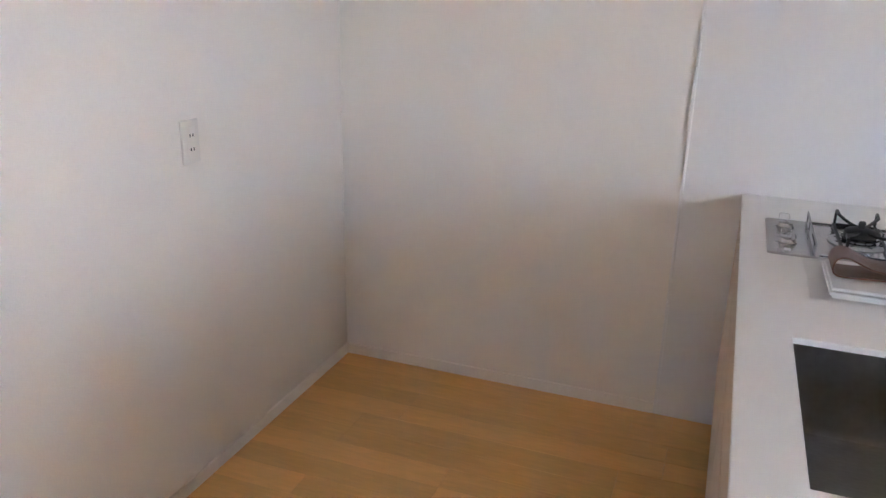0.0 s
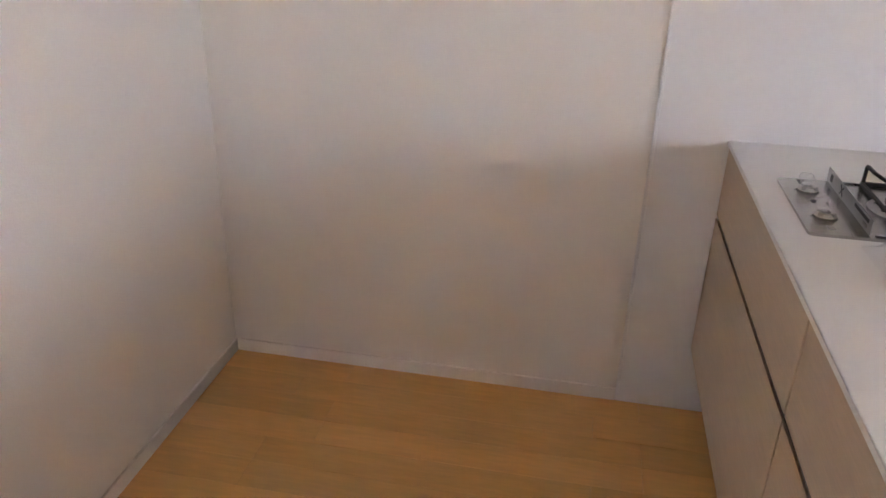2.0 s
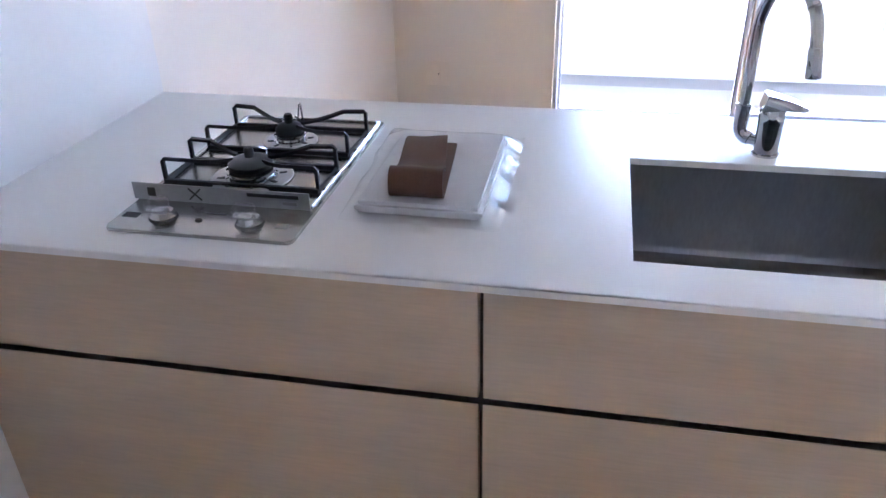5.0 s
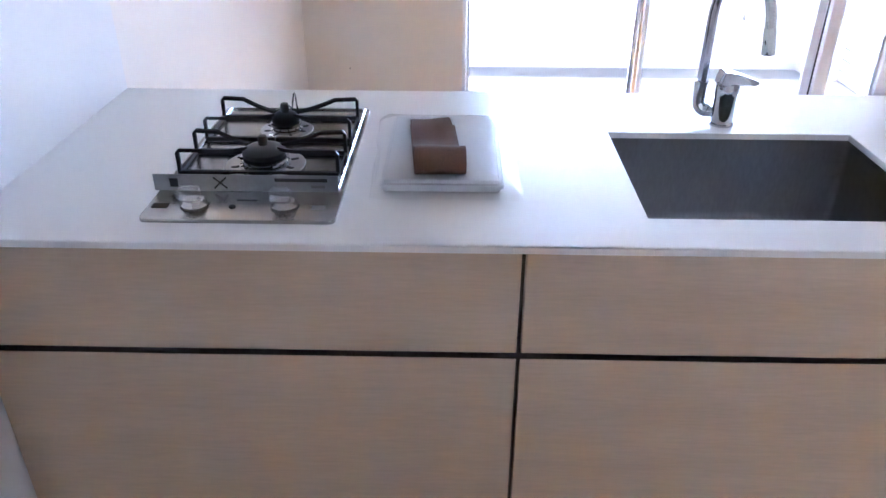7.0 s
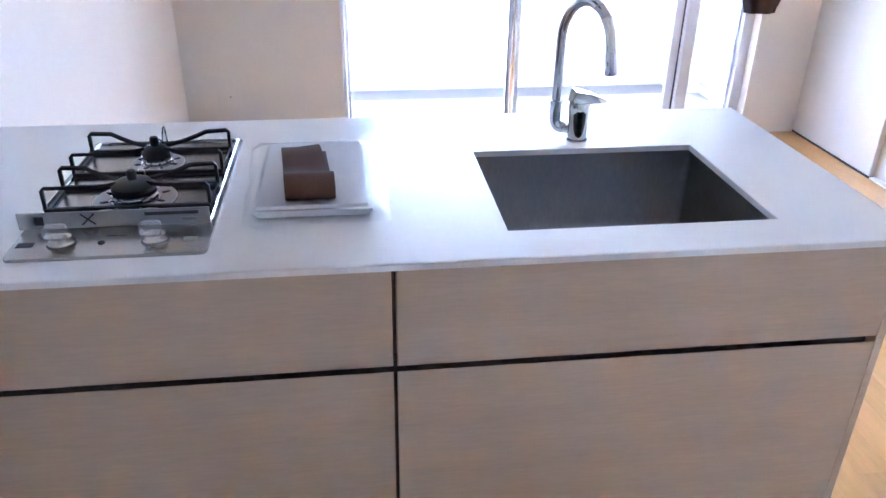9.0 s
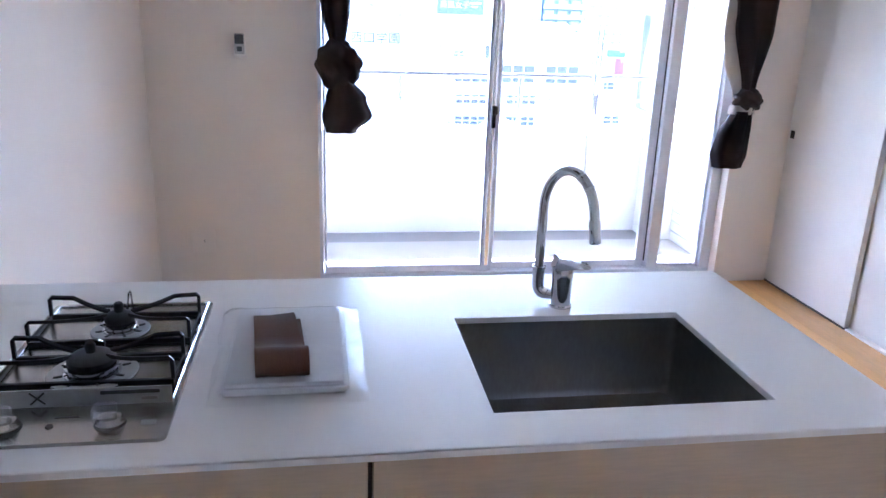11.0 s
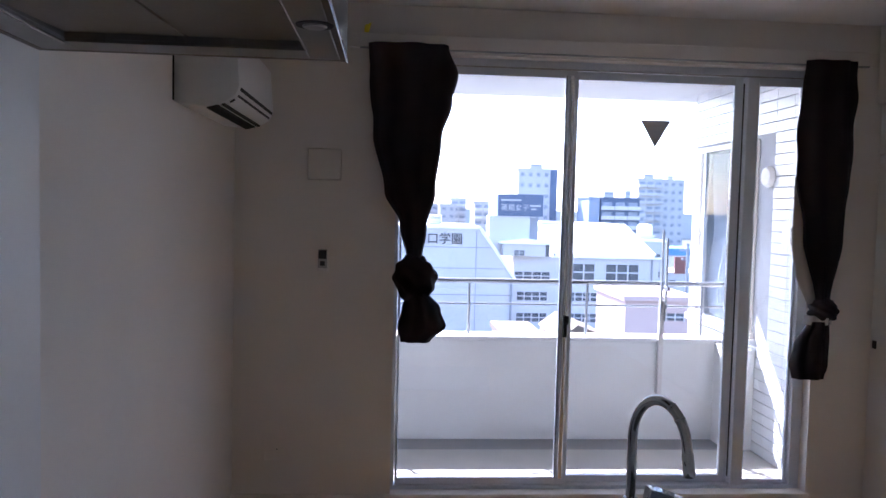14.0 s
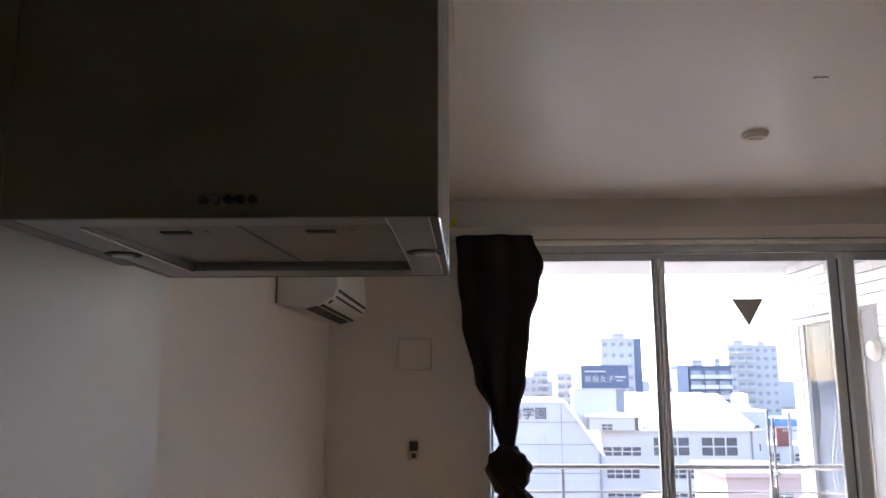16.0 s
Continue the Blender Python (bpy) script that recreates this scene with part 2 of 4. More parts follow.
# ---------- the room ----------
EAST, SOUTH, NORTH, TOP = 3.41, -1.44, 2.92, 2.56
OX0, OX1, OZ0, OZ1 = 0.80, 3.078, 0.03, 2.335      # window opening
structure("wall_west", box(-0.15, 0, SOUTH - 0.15, NORTH + 0.22, -0.1, TOP + 0.1), WALLPAPER, "white papered wall beside the kitchen counter")
structure("wall_south", box(0, EAST, SOUTH - 0.15, SOUTH, -0.1, TOP + 0.1), WALLPAPER, "white papered kitchen back wall with an outlet")
wn_bm = box(0, OX0, NORTH, NORTH + 0.22, -0.1, TOP + 0.1)
box(OX1, EAST, NORTH, NORTH + 0.22, -0.1, TOP + 0.1, bm=wn_bm)
box(OX0, OX1, NORTH, NORTH + 0.22, OZ1, TOP + 0.1, bm=wn_bm)
box(OX0, OX1, NORTH, NORTH + 0.22, -0.1, OZ0, bm=wn_bm)
structure("wall_north", wn_bm, WALLPAPER, "white papered wall round the balcony window")
we_bm = box(EAST + 0.02, EAST + 0.17, SOUTH - 0.15, NORTH + 0.22, -0.1, TOP + 0.1)
box(EAST - 0.02, EAST + 0.02, SOUTH, NORTH, 1.888, TOP + 0.1, bm=we_bm)
structure("wall_east", we_bm, WALLPAPER, "white wall above the sliding doors")
cl_bm = box(0, EAST, SOUTH, NORTH, TOP, TOP + 0.1)
box(0.69, EAST - 0.061, SOUTH, 1.26, TOP - 0.013, TOP, 0.002, 1, bm=cl_bm)
structure("ceiling", cl_bm, CEILING, "white papered ceiling with a shallow step")
floor = structure("floor", box(-0.1, EAST + 0.1, SOUTH - 0.1, NORTH + 0.1, -0.1, -0.012), SUBFLOOR, "light maple plank floor")

# skirting boards and casings
base_w = structure("baseboard", box(0, 0.008, SOUTH + 0.008, -0.1915, 0, 0.045, 0.002, 1), TRIM, "low white skirting board")
structure("baseboard_south", box(0, EAST - 0.03, SOUTH, SOUTH + 0.008, 0, 0.045, 0.002, 1), TRIM, "low white skirting board")
structure("baseboard_north", box(0, OX0 - 0.03, NORTH - 0.008, NORTH, 0, 0.045, 0.002, 1), TRIM, "low white skirting board")
structure("baseboard_living", box(0, 0.008, 0.76, NORTH - 0.01, 0, 0.045, 0.002, 1), TRIM, "low white skirting board")
structure("trim_header", box(0.0, EAST - 0.02, NORTH - 0.012, NORTH, OZ1 + 0.005, 2.41, 0.003, 1), TRIM, "white head board above the window")
liner = box(OX0, OX0 + 0.012, NORTH - 0.004, 2.99, OZ0 + 0.012, OZ1 - 0.012)
box(OX1 - 0.012, OX1, NORTH - 0.004, 2.99, OZ0 + 0.012, OZ1 - 0.012, bm=liner)
box(OX0, OX1, NORTH - 0.004, 2.99, OZ1 - 0.012, OZ1, bm=liner)
structure("trim_liner", liner, TRIM, "white window reveal lining")
structure("trim_sill", box(OX0 - 0.02, OX1 + 0.01, NORTH - 0.012, 2.99, OZ0 - 0.006, OZ0 + 0.012, 0.003, 1), TRIM, "low white window threshold")

# glossy panel on the west wall round the hob
structure("trim_panel", box(0, 0.005, -0.18, 0.754, 0, TOP), KPANEL, "glossy white kitchen wall panel")
structure("trim_joiner", box(0, 0.0062, -0.1905, -0.1802, 0, TOP, 0.0025, 2), KPANEL, "thin panel edge strip")

# ---------- window ----------
GY = 3.02
win = thing("window_1", (OX0, GY, OZ0), "silver aluminium sliding balcony window, closed", "window", kind="structure")
fr0, fr1 = 2.99, 3.075
part("head", box(OX0, OX1, fr0, fr1, 2.285, OZ1, 0.003, 1), ALUMINIUM, win)
# thin polished tube added to reflect daylight as a bright line
part("head_glint_tube", tube([(0.832, fr0 - 0.004, 2.281), (3.0, fr0 - 0.004, 2.281)], 0.004, 10), HOODRIM, win, "polished tube added for the bright line under the head", smooth=True)
part("window_sill", box(OX0, OX1, fr0, fr1, OZ0, 0.062, 0.003, 1), ALUMINIUM, win)
part("jamb", box(OX0, 0.832, fr0, fr1, 0.062, 2.285, 0.003, 1), ALUMINIUM, win)
part("jamb", box(3.008, OX1, fr0, fr1, 0.062, 2.285, 0.003, 1), ALUMINIUM, win)
part("mullion", box(2.676, 2.742, 2.985, fr1 + 0.01, 0.062, 2.285, 0.004, 1), ALUMINIUM, win, "thick upright mullion")


def sash(x0, x1, y, left_stile, right_stile, low, high):
    s = part("sash", box(x0, x0 + left_stile, y - 0.013, y + 0.013, 0.064, 2.283, 0.002, 1), ALUMINIUM, win)
    part("stile", box(x1 - right_stile, x1, y - 0.013, y + 0.013, 0.064, 2.283, 0.002, 1), ALUMINIUM, s)
    part("bottom_rail", box(x0 + left_stile, x1 - right_stile, y - 0.012, y + 0.012, 0.064, low, 0.002, 1), ALUMINIUM, s)
    part("top_rail", box(x0 + left_stile, x1 - right_stile, y - 0.012, y + 0.012, high, 2.283, 0.002, 1), ALUMINIUM, s)
    g = part("pane", box(x0 + left_stile, x1 - right_stile, y - 0.003, y + 0.003, low, high), GLASS, s, "clear glass pane")
    g.visible_shadow = False
    return s


s1 = sash(0.836, 1.76, 3.012, 0.012, 0.062, 0.1, 2.24)
s2 = sash(1.702, 2.672, 3.046, 0.07, 0.044, 0.1, 2.24)
sash(2.746, 3.006, 3.03, 0.014, 0.014, 0.08, 2.24)
part("gasket", box(1.6965, 1.7012, 2.9972, 2.9986, 0.1, 2.25), RUBBER, s1, "dark gasket")
# polished tube added to catch the sky as the stile's bright band
part("highlight_tube", tube([(1.727, 2.994, 0.1), (1.727, 2.994, 2.25)], 0.014, 16), SILVER, s1, "polished tube added for the bright band on the stile", smooth=True)
part("gasket", box(2.6722, 2.6758, 3.018, 3.03, 0.1, 2.25), RUBBER, s2, "dark gasket")
latch = box(1.715, 1.735, 2.966, 2.984, 0.87, 0.985, 0.004, 2)
tube([(1.725, 2.972, 0.93), (1.735, 2.955, 0.95), (1.733, 2.948, 0.985)], 0.006, 8, latch)
part("latch", latch, RUBBER, s1, "dark crescent window latch")
mark = prism([(2.117, 2.04), (2.283, 2.04), (2.2, 1.896)], "y", 3.0395, 3.0425)
tagged(mesh_object("triangle_sticker", mark, STICKER), "grey inverted triangle sticker on the window glass", "sticker")

# curtain rail and its yellow tag
rail = thing("curtain_rail", (0.6, 2.87, 2.35), "slim white curtain rail above the window", "curtain rail")
part("fascia", box(0.62, 3.27, 2.866, 2.888, 2.334, 2.406, 0.003, 1), TRIM, rail)
# added tube: mirrors the window so the fascia's lower edge looks lit
part("rail_glint_tube", tube([(0.62, 2.866, 2.331), (3.27, 2.866, 2.331)], 0.005, 10), HOODRIM, rail, "polished tube added for the rail's bright lower edge", smooth=True)
for bx in (0.68, 1.35, 2.0, 2.65, 3.2):
    part("bracket", box(bx - 0.012, bx + 0.012, 2.8885, NORTH - 0.0125, 2.35, 2.384, 0.002, 1), TRIM, rail)
tagged(mesh_object("wall_tag", prism([(0.636, 2.4), (0.66, 2.412), (0.672, 2.462), (0.638, 2.446)], "y", NORTH - 0.026, NORTH - 0.0115), YELLOW), "small bright yellow tag above the curtain", "tag")

# ---------- curtains ----------
def cloth(rows, y, depth, folds, phase, thick=0.02, n=90):
    """A hanging gathered cloth: rows of height, left and right edge; closed round so that it has body."""
    b = bmesh.new()
    rings = []
    steps = 60
    hs = [r[0] for r in rows]
    for i in range(steps + 1):
        z = hs[0] + (hs[-1] - hs[0]) * i / steps
        for a, c in zip(rows, rows[1:]):
            if a[0] >= z >= c[0]:
                f = (a[0] - z) / (a[0] - c[0])
                f = f * f * (3 - 2 * f)
                x0, x1 = a[1] + (c[1] - a[1]) * f, a[2] + (c[2] - a[2]) * f
        mid, half = (x0 + x1) / 2, (x1 - x0) / 2
        ring = []
        for k in range(n):
            a = 2 * math.pi * k / n
            squeeze = min(1.0, half / 0.2)
            wob = noise.noise(Vector((math.cos(a) * 2, z * 3.0, phase)))
            fold = math.sin(folds * a + phase + 1.5 * math.sin(z * 2.2 + phase)) * 0.46 + wob * 0.26
            rr = 1 + fold * 0.5
            ring.append(b.verts.new((mid + half * math.cos(a) * (1 + 0.05 * fold) + (0.014 * wob + 0.016 * noise.noise(Vector((math.cos(a) * 1.5, z * 7.0, phase + 9)))) * squeeze,
                                     y + (depth * (0.45 + 0.55 * squeeze)) * math.sin(a) * rr, z)))
        rings.append(ring)
    for p, q in zip(rings, rings[1:]):
        for k in range(n):
            b.faces.new((p[k], p[(k + 1) % n], q[(k + 1) % n], q[k]))
    b.faces.new(rings[0])
    b.faces.new(rings[-1])
    return b


def knot(cx, cy, cz, rx, rz, seed):
    """A wrapped knot: two crossed rolls of cloth."""
    b = bmesh.new()
    bmesh.ops.create_icosphere(b, subdivisions=4, radius=1)
    for v in b.verts:
        d = v.co.normalized()
        ridge = math.sin(7 * (d.x * 0.8 + d.z * 1.3) + seed) * 0.07 + noise.noise(d * 2.2 + Vector((seed, 0, 0))) * 0.2
        v.co = Vector((cx + d.x * rx * (1 + ridge), cy + d.y * rx * 0.62 * (1 + ridge), cz + d.z * rz * (1 + ridge)))
    return b


cu = thing("curtain", (0.9, 2.8, 0.87), "dark brown curtain tied in a knot above the sill", "curtain", "window curtains")
part("drape", cloth([(2.345, 0.662, 1.06), (2.2, 0.668, 1.118), (2.07, 0.68, 1.088), (1.9, 0.698, 1.035), (1.62, 0.752, 1.008), (1.45, 0.83, 0.968), (1.27, 0.872, 0.95)], 2.815, 0.045, 7, 0.4), CURTAIN, cu, smooth=True)
part("knot", knot(0.915, 2.8, 1.19, 0.104, 0.12, 1.0), CURTAIN, cu, smooth=True)
part("tail", cloth([(1.14, 0.88, 0.97), (1.03, 0.85, 1.05), (0.95, 0.838, 1.078), (0.868, 0.852, 1.0)], 2.8, 0.06, 6, 2.2), CURTAIN, cu, smooth=True)
cu = thing("curtain", (3.042, 2.8, 0.7), "dark brown curtain with pale lining, tied in a knot", "curtain", "window curtains")
part("drape", cloth([(2.345, 2.902, 3.177), (2.2, 2.887, 3.177), (1.95, 2.874, 3.172), (1.73, 2.880, 3.162), (1.45, 2.927, 3.142), (1.08, 3.012, 3.087)], 2.815, 0.042, 6, 1.7), CURTAIN, cu, smooth=True)
part("lining", cloth([(1.75, 2.892, 2.962), (1.4, 2.887, 3.012), (1.25, 2.917, 3.042), (1.06, 2.992, 3.062)], 2.86, 0.016, 4, 0.9), LINING, cu, "pale lining cloth", smooth=True)
part("knot", knot(3.047, 2.8, 1.055, 0.078, 0.062, 2.962), CURTAIN, cu, smooth=True)
part("band", cloth([(1.03, 2.952, 3.092), (0.985, 2.947, 3.092)], 2.8, 0.05, 5, 0.3), LINING, cu, "pale lining showing below the knot", smooth=True)
part("tail", cloth([(1.0, 2.962, 3.072), (0.87, 2.897, 3.077), (0.77, 2.877, 3.080), (0.7, 2.892, 3.062)], 2.795, 0.06, 6, 4.1), CURTAIN, cu, smooth=True)

# ---------- sliding doors on the east side ----------
DOORY = 2.19                                       # meeting edge of the two doors
door = thing("door_1", (EAST, 2.58, 0), "white flush sliding door with a dark finger pull", "sliding door", kind="structure")
part("leaf", box(EAST - 0.018, EAST + 0.012, DOORY, NORTH - 0.002, 0.012, 1.878, 0.002, 1), APPLIANCE, door)
# dark strip under the leaf: the gap's shade is put into its colour
part("under_door_gap", box(EAST - 0.019, EAST + 0.011, DOORY, NORTH - 0.002, 0.0008, 0.0105, 0.001, 1), CARCASS, door, "dark strip painted as the shaded gap under the door")
part("finger_pull", box(EAST - 0.0215, EAST - 0.0185, 2.862, 2.897, 0.845, 0.888, 0.0012, 1), RUBBER, door, "small dark finger pull")
door = thing("door_2", (EAST, 1.6, 0), "white flush sliding door set further back", "sliding door", kind="structure")
part("leaf", box(EAST + 0.0125, EAST + 0.0195, 0.9, DOORY - 0.004, 0.012, 1.878, 0.001, 1), APPLIANCE, door)
part("track", box(EAST - 0.016, EAST + 0.0115, 0.9, DOORY - 0.004, 0.001, 0.01, 0.001, 1), TRIM, door, "white floor track")
structure("wall_beam", box(EAST - 0.06, EAST - 0.0205, SOUTH, NORTH - 0.013, 2.15, TOP - 0.0005, 0.002, 1), WALLPAPER, "white papered beam above the sliding doors")
structure("wall_closet", box(EAST - 0.02, EAST + 0.02, SOUTH, 0.9, 0, 1.888), WALLPAPER, "white wall beside the sliding doors")

# ---------- air conditioner, vent, controls, outlets ----------
ac = thing("air_conditioner", (0, 2.2, 1.86), "white wall-mounted air conditioner with closed louvres", "air conditioner")
A0, A1 = 1.80, 2.60
profile = [(0.006, 1.898), (0.11, 1.884), (0.185, 1.902), (0.222, 1.927), (0.236, 1.96), (0.224, 2.15), (0.006, 2.165)]
acb = bmesh.new()
lo_v = [acb.verts.new((u, A0, v)) for u, v in profile]
hi_v = [acb.verts.new((u, A1, v)) for u, v in profile]
for k in range(7):
    acb.faces.new((lo_v[k], lo_v[(k + 1) % 7], hi_v[(k + 1) % 7], hi_v[k]))
acb.faces.new(lo_v)
acb.faces.new(hi_v)
bmesh.ops.bevel(acb, geom=acb.edges[:], offset=0.006, segments=2, affect='EDGES', profile=0.5)
part("body", acb, APPLIANCE, ac, smooth=True)
# near-black sheet gives the shade of the gap behind the body
part("back_plate", box(0, 0.006, A0 + 0.004, A1 - 0.004, 1.905, 2.16), RUBBER, ac, "dark sheet painted as the shaded gap at the mounting plate")
slots = ((0.116, 1.8845, 0.156, 1.894, 0.022), (0.168, 1.897, 0.180, 1.8995, 0.02), (0.2215, 1.931, 0.2255, 1.935, 0.04), (0.2335, 1.951, 0.2365, 1.956, 0.03))
for u0, v0, u1, v1, gap in slots:
    part("louvre", prism([(u0, v0 - 0.004), (u1, v1 - 0.004), (u1, v1 + 0.004), (u0, v0 + 0.004)], "y", A0 + gap, A1 - gap), RUBBER, ac, "dark air slot")
part("flap", prism([(0.186, 1.900), (0.2195, 1.923), (0.2175, 1.929), (0.185, 1.908)], "y", A0 + 0.05, A1 - 0.05), APPLIANCE, ac)
part("flap_pivot", prism([(0.196, 1.905), (0.212, 1.915), (0.211, 1.919), (0.195, 1.911)], "y", A0 + 0.03, A0 + 0.049), RUBBER, ac)

vent = thing("air_vent", (0.45, NORTH, 1.75), "square white air vent cover on the wall", "vent")
part("cover", box(0.368, 0.536, NORTH - 0.05, NORTH - 0.03, 1.668, 1.826, 0.008, 3), SWITCH, vent, smooth=True)
part("collar", box(0.385, 0.52, NORTH - 0.03, NORTH, 1.685, 1.81), SWITCH, vent)

ctl = thing("wall_controller", (0.445, NORTH, 1.26), "small wall remote with a dark screen", "controller")
part("holder", box(0.418, 0.476, NORTH - 0.014, NORTH, 1.206, 1.29, 0.004, 2), SWITCH, ctl)
part("remote", box(0.424, 0.47, NORTH - 0.026, NORTH - 0.014, 1.222, 1.318, 0.004, 2), REMOTE, ctl)
part("screen", box(0.427, 0.467, NORTH - 0.0285, NORTH - 0.026, 1.27, 1.314, 0.001, 1), RUBBER, ctl, "dark display")
part("button", box(0.435, 0.459, NORTH - 0.0285, NORTH - 0.026, 1.235, 1.258, 0.001, 1), INK, ctl)


def outlet(at, yaw, wide, tall, holes, label, deep=0.008, mat=SWITCH):
    """A socket plate that faces -y before it is turned."""
    e = thing("wall_outlet", at, label, "outlet")
    e.matrix_basis = pose(*at, 0, 0, yaw)
    def local(ob):
        ob.parent = e
        return ob
    local(mesh_object("plate", box(-wide / 2, wide / 2, -deep, 0, -tall / 2, tall / 2, deep * 0.35, 2), mat, True))
    local(mesh_object("insert", box(-0.013, 0.013, -deep - 0.0022, -deep - 0.0002, -tall * 0.36, tall * 0.36, 0.0008, 1), mat))
    for u, v in holes:
        local(mesh_object("socket", box(u - 0.0016, u + 0.0016, -deep - 0.0032, -deep - 0.0023, v - 0.004, v + 0.004), INK))
    return e


outlet((0.875, SOUTH, 1.045), 180, 0.07, 0.12, ((-0.006, 0.018), (0.006, 0.018), (-0.006, -0.02), (0.006, -0.02)), "white wall outlet plate with two sockets")
outlet((0.222, NORTH, 0.283), 0, 0.12, 0.12, ((0.006, 0.0),), "white low wall outlet with a round jack", 0.0018, WALLPAPER)

# ---------- ceiling fittings ----------
rose = thing("ceiling_socket", (1.84, 1.845, TOP), "round white ceiling light socket, empty", "ceiling socket")
part("base", lathe([(0.03, TOP - 0.001), (0.05, TOP - 0.001), (0.05, TOP - 0.012), (0.042, TOP - 0.016), (0.04, TOP - 0.024), (0.02, TOP - 0.024)], 1.84, 1.845), SWITCH, rose, smooth=True)
part("slot", box(1.815, 1.865, 1.842, 1.848, TOP - 0.0255, TOP - 0.024), INK, rose)
hk = thing("ceiling_hook", (1.83, 1.268, TOP), "small chrome fitting on the ceiling step", "hook")
part("plate", box(1.80, 1.862, 1.262, 1.276, TOP - 0.006, TOP - 0.0005, 0.002, 1), SWITCH, hk)
part("bar", tube([(1.808, 1.269, TOP - 0.010), (1.854, 1.269, TOP - 0.010)], 0.0045, 12), CHROME, hk, "polished bar", smooth=True)

# ---------- kitchen counter ----------
CT, CL, CD = 0.85, 1.82, 0.754                     # top height, length, depth
SX0, SX1, SY0, SY1 = 1.104, 1.597, 0.10, 0.49      # sink cut-out
HX0, HX1, HY0, HY1 = 0.288, 0.602, 0.063, 0.605    # hob


def slab_with_hole(x0, x1, y0, y1, hx0, hx1, hy0, hy1, z0, z1, cut):
    """A worktop with one hole; cut rounds its outer and inner edges a little."""
    b = bmesh.new()
    def ring(c, z):
        return [b.verts.new((x, y, z)) for x, y in c]
    outer = [(x0, y0), (x1, y0), (x1, y1), (x0, y1)]
    inner = [(hx0, hy0), (hx1, hy0), (hx1, hy1), (hx0, hy1)]
    ot, ob_, it, ib = ring(outer, z1), ring(outer, z0), ring(inner, z1), ring(inner, z0)
    for k in range(4):
        j = (k + 1) % 4
        b.faces.new((ot[k], ot[j], it[j], it[k]))
        b.faces.new((ob_[k], ob_[j], ib[j], ib[k]))
        b.faces.new((ot[k], ot[j], ob_[j], ob_[k]))
        b.faces.new((it[k], it[j], ib[j], ib[k]))
    edge = [e for e in b.edges if (e.verts[0] in ot and e.verts[1] in ot) or (e.verts[0] in it and e.verts[1] in it)]
    bmesh.ops.bevel(b, geom=edge, offset=cut, segments=2, affect='EDGES', profile=0.5)
    return b


tagged(mesh_object("worktop", slab_with_hole(0.0055, CL, 0, CD, SX0, SX1, SY0, SY1, CT - 0.013, CT, 0.002), SOLID), "white solid-surface worktop with an undermount sink cut-out", "worktop")

cab = thing("base_cabinet", (0.9, 0.37, 0), "pale ash veneer base cabinet with handleless drawers", "cabinet")
part("body", box(0.02, 1.775, 0.075, 0.74, 0.226, 0.60), CARCASS, cab, "dark inner carcass")
top_rail = box(0.02, 0.98, 0.075, 0.74, 0.60, CT - 0.014)
box(1.70, 1.775, 0.075, 0.74, 0.60, CT - 0.014, bm=top_rail)
box(0.98, 1.70, 0.065, 0.085, 0.60, CT - 0.014, bm=top_rail)
box(0.98, 1.70, 0.60, 0.74, 0.60, CT - 0.014, bm=top_rail)
part("upper_carcass", top_rail, CARCASS, cab)
part("finger_channel", box(0.014, 1.783, 0.0262, 0.034, 0.605, 0.66), CARCASS, cab, "dark finger channel between the drawers")
for x0, x1 in ((0.012, 0.8955), (0.9025, 1.785)):
    part("drawer_front", box(x0, x1, 0.004, 0.024, 0.6475, CT - 0.0145, 0.0015, 1), DRAWER, cab)
    part("drawer_front", prism([(0.004, 0.221), (0.024, 0.221), (0.024, 0.604), (0.0055, 0.636), (0.004, 0.636)], "x", x0, x1), DRAWER, cab)
part("end_panel", box(1.787, 1.805, 0.006, 0.746, 0.221, CT - 0.0142, 0.0015, 1), DRAWER, cab)
part("back_panel", box(0.02, 1.786, 0.741, 0.747, 0.221, CT - 0.0142), DRAWER, cab)
part("plinth", box(0.0, 1.66, 0.085, 0.66, 0, 0.2255), TOEKICK, cab, "grey recessed plinth")
part("filler", box(0.0055, 0.0115, 0.012, 0.03, 0.221, CT - 0.0145), DRAWER, cab)

# ---------- sink ----------
sink = thing("sink", (1.35, 0.3, 0.65), "deep square stainless steel undermount sink", "sink")
b = bmesh.new()
zt, zb, rad = CT - 0.0135, CT - 0.20, 0.018
corners = [(SX0 - 0.003, SY0 - 0.003), (SX1 + 0.003, SY0 - 0.003), (SX1 + 0.003, SY1 + 0.003), (SX0 - 0.003, SY1 + 0.003)]
loops = []
for inset, z in ((-0.02, zt), (0, zt), (0, zb + 0.02), (0.006, zb + 0.006), (0.02, zb)):
    ring = []
    for k, (cx, cy) in enumerate(corners):
        sx, sy = (1 if k in (0, 3) else -1), (1 if k in (0, 1) else -1)
        for j in range(5):
            a = math.radians((180, 270, 0, 90)[k] + j * 22.5)
            ring.append(b.verts.new((cx + sx * (inset + rad) + rad * math.cos(a), cy + sy * (inset + rad) + rad * math.sin(a), z)))
    loops.append(ring)
for p, q in zip(loops, loops[1:]):
    for k in range(20):
        b.faces.new((p[k], p[(k + 1) % 20], q[(k + 1) % 20], q[k]))
b.faces.new(loops[-1])
bowl = part("bowl", b, SINKSTEEL, sink, smooth=True)
bowl_mod = bowl.modifiers.new("thickness", 'SOLIDIFY')
bowl_mod.thickness, bowl_mod.offset = 0.0012, 0
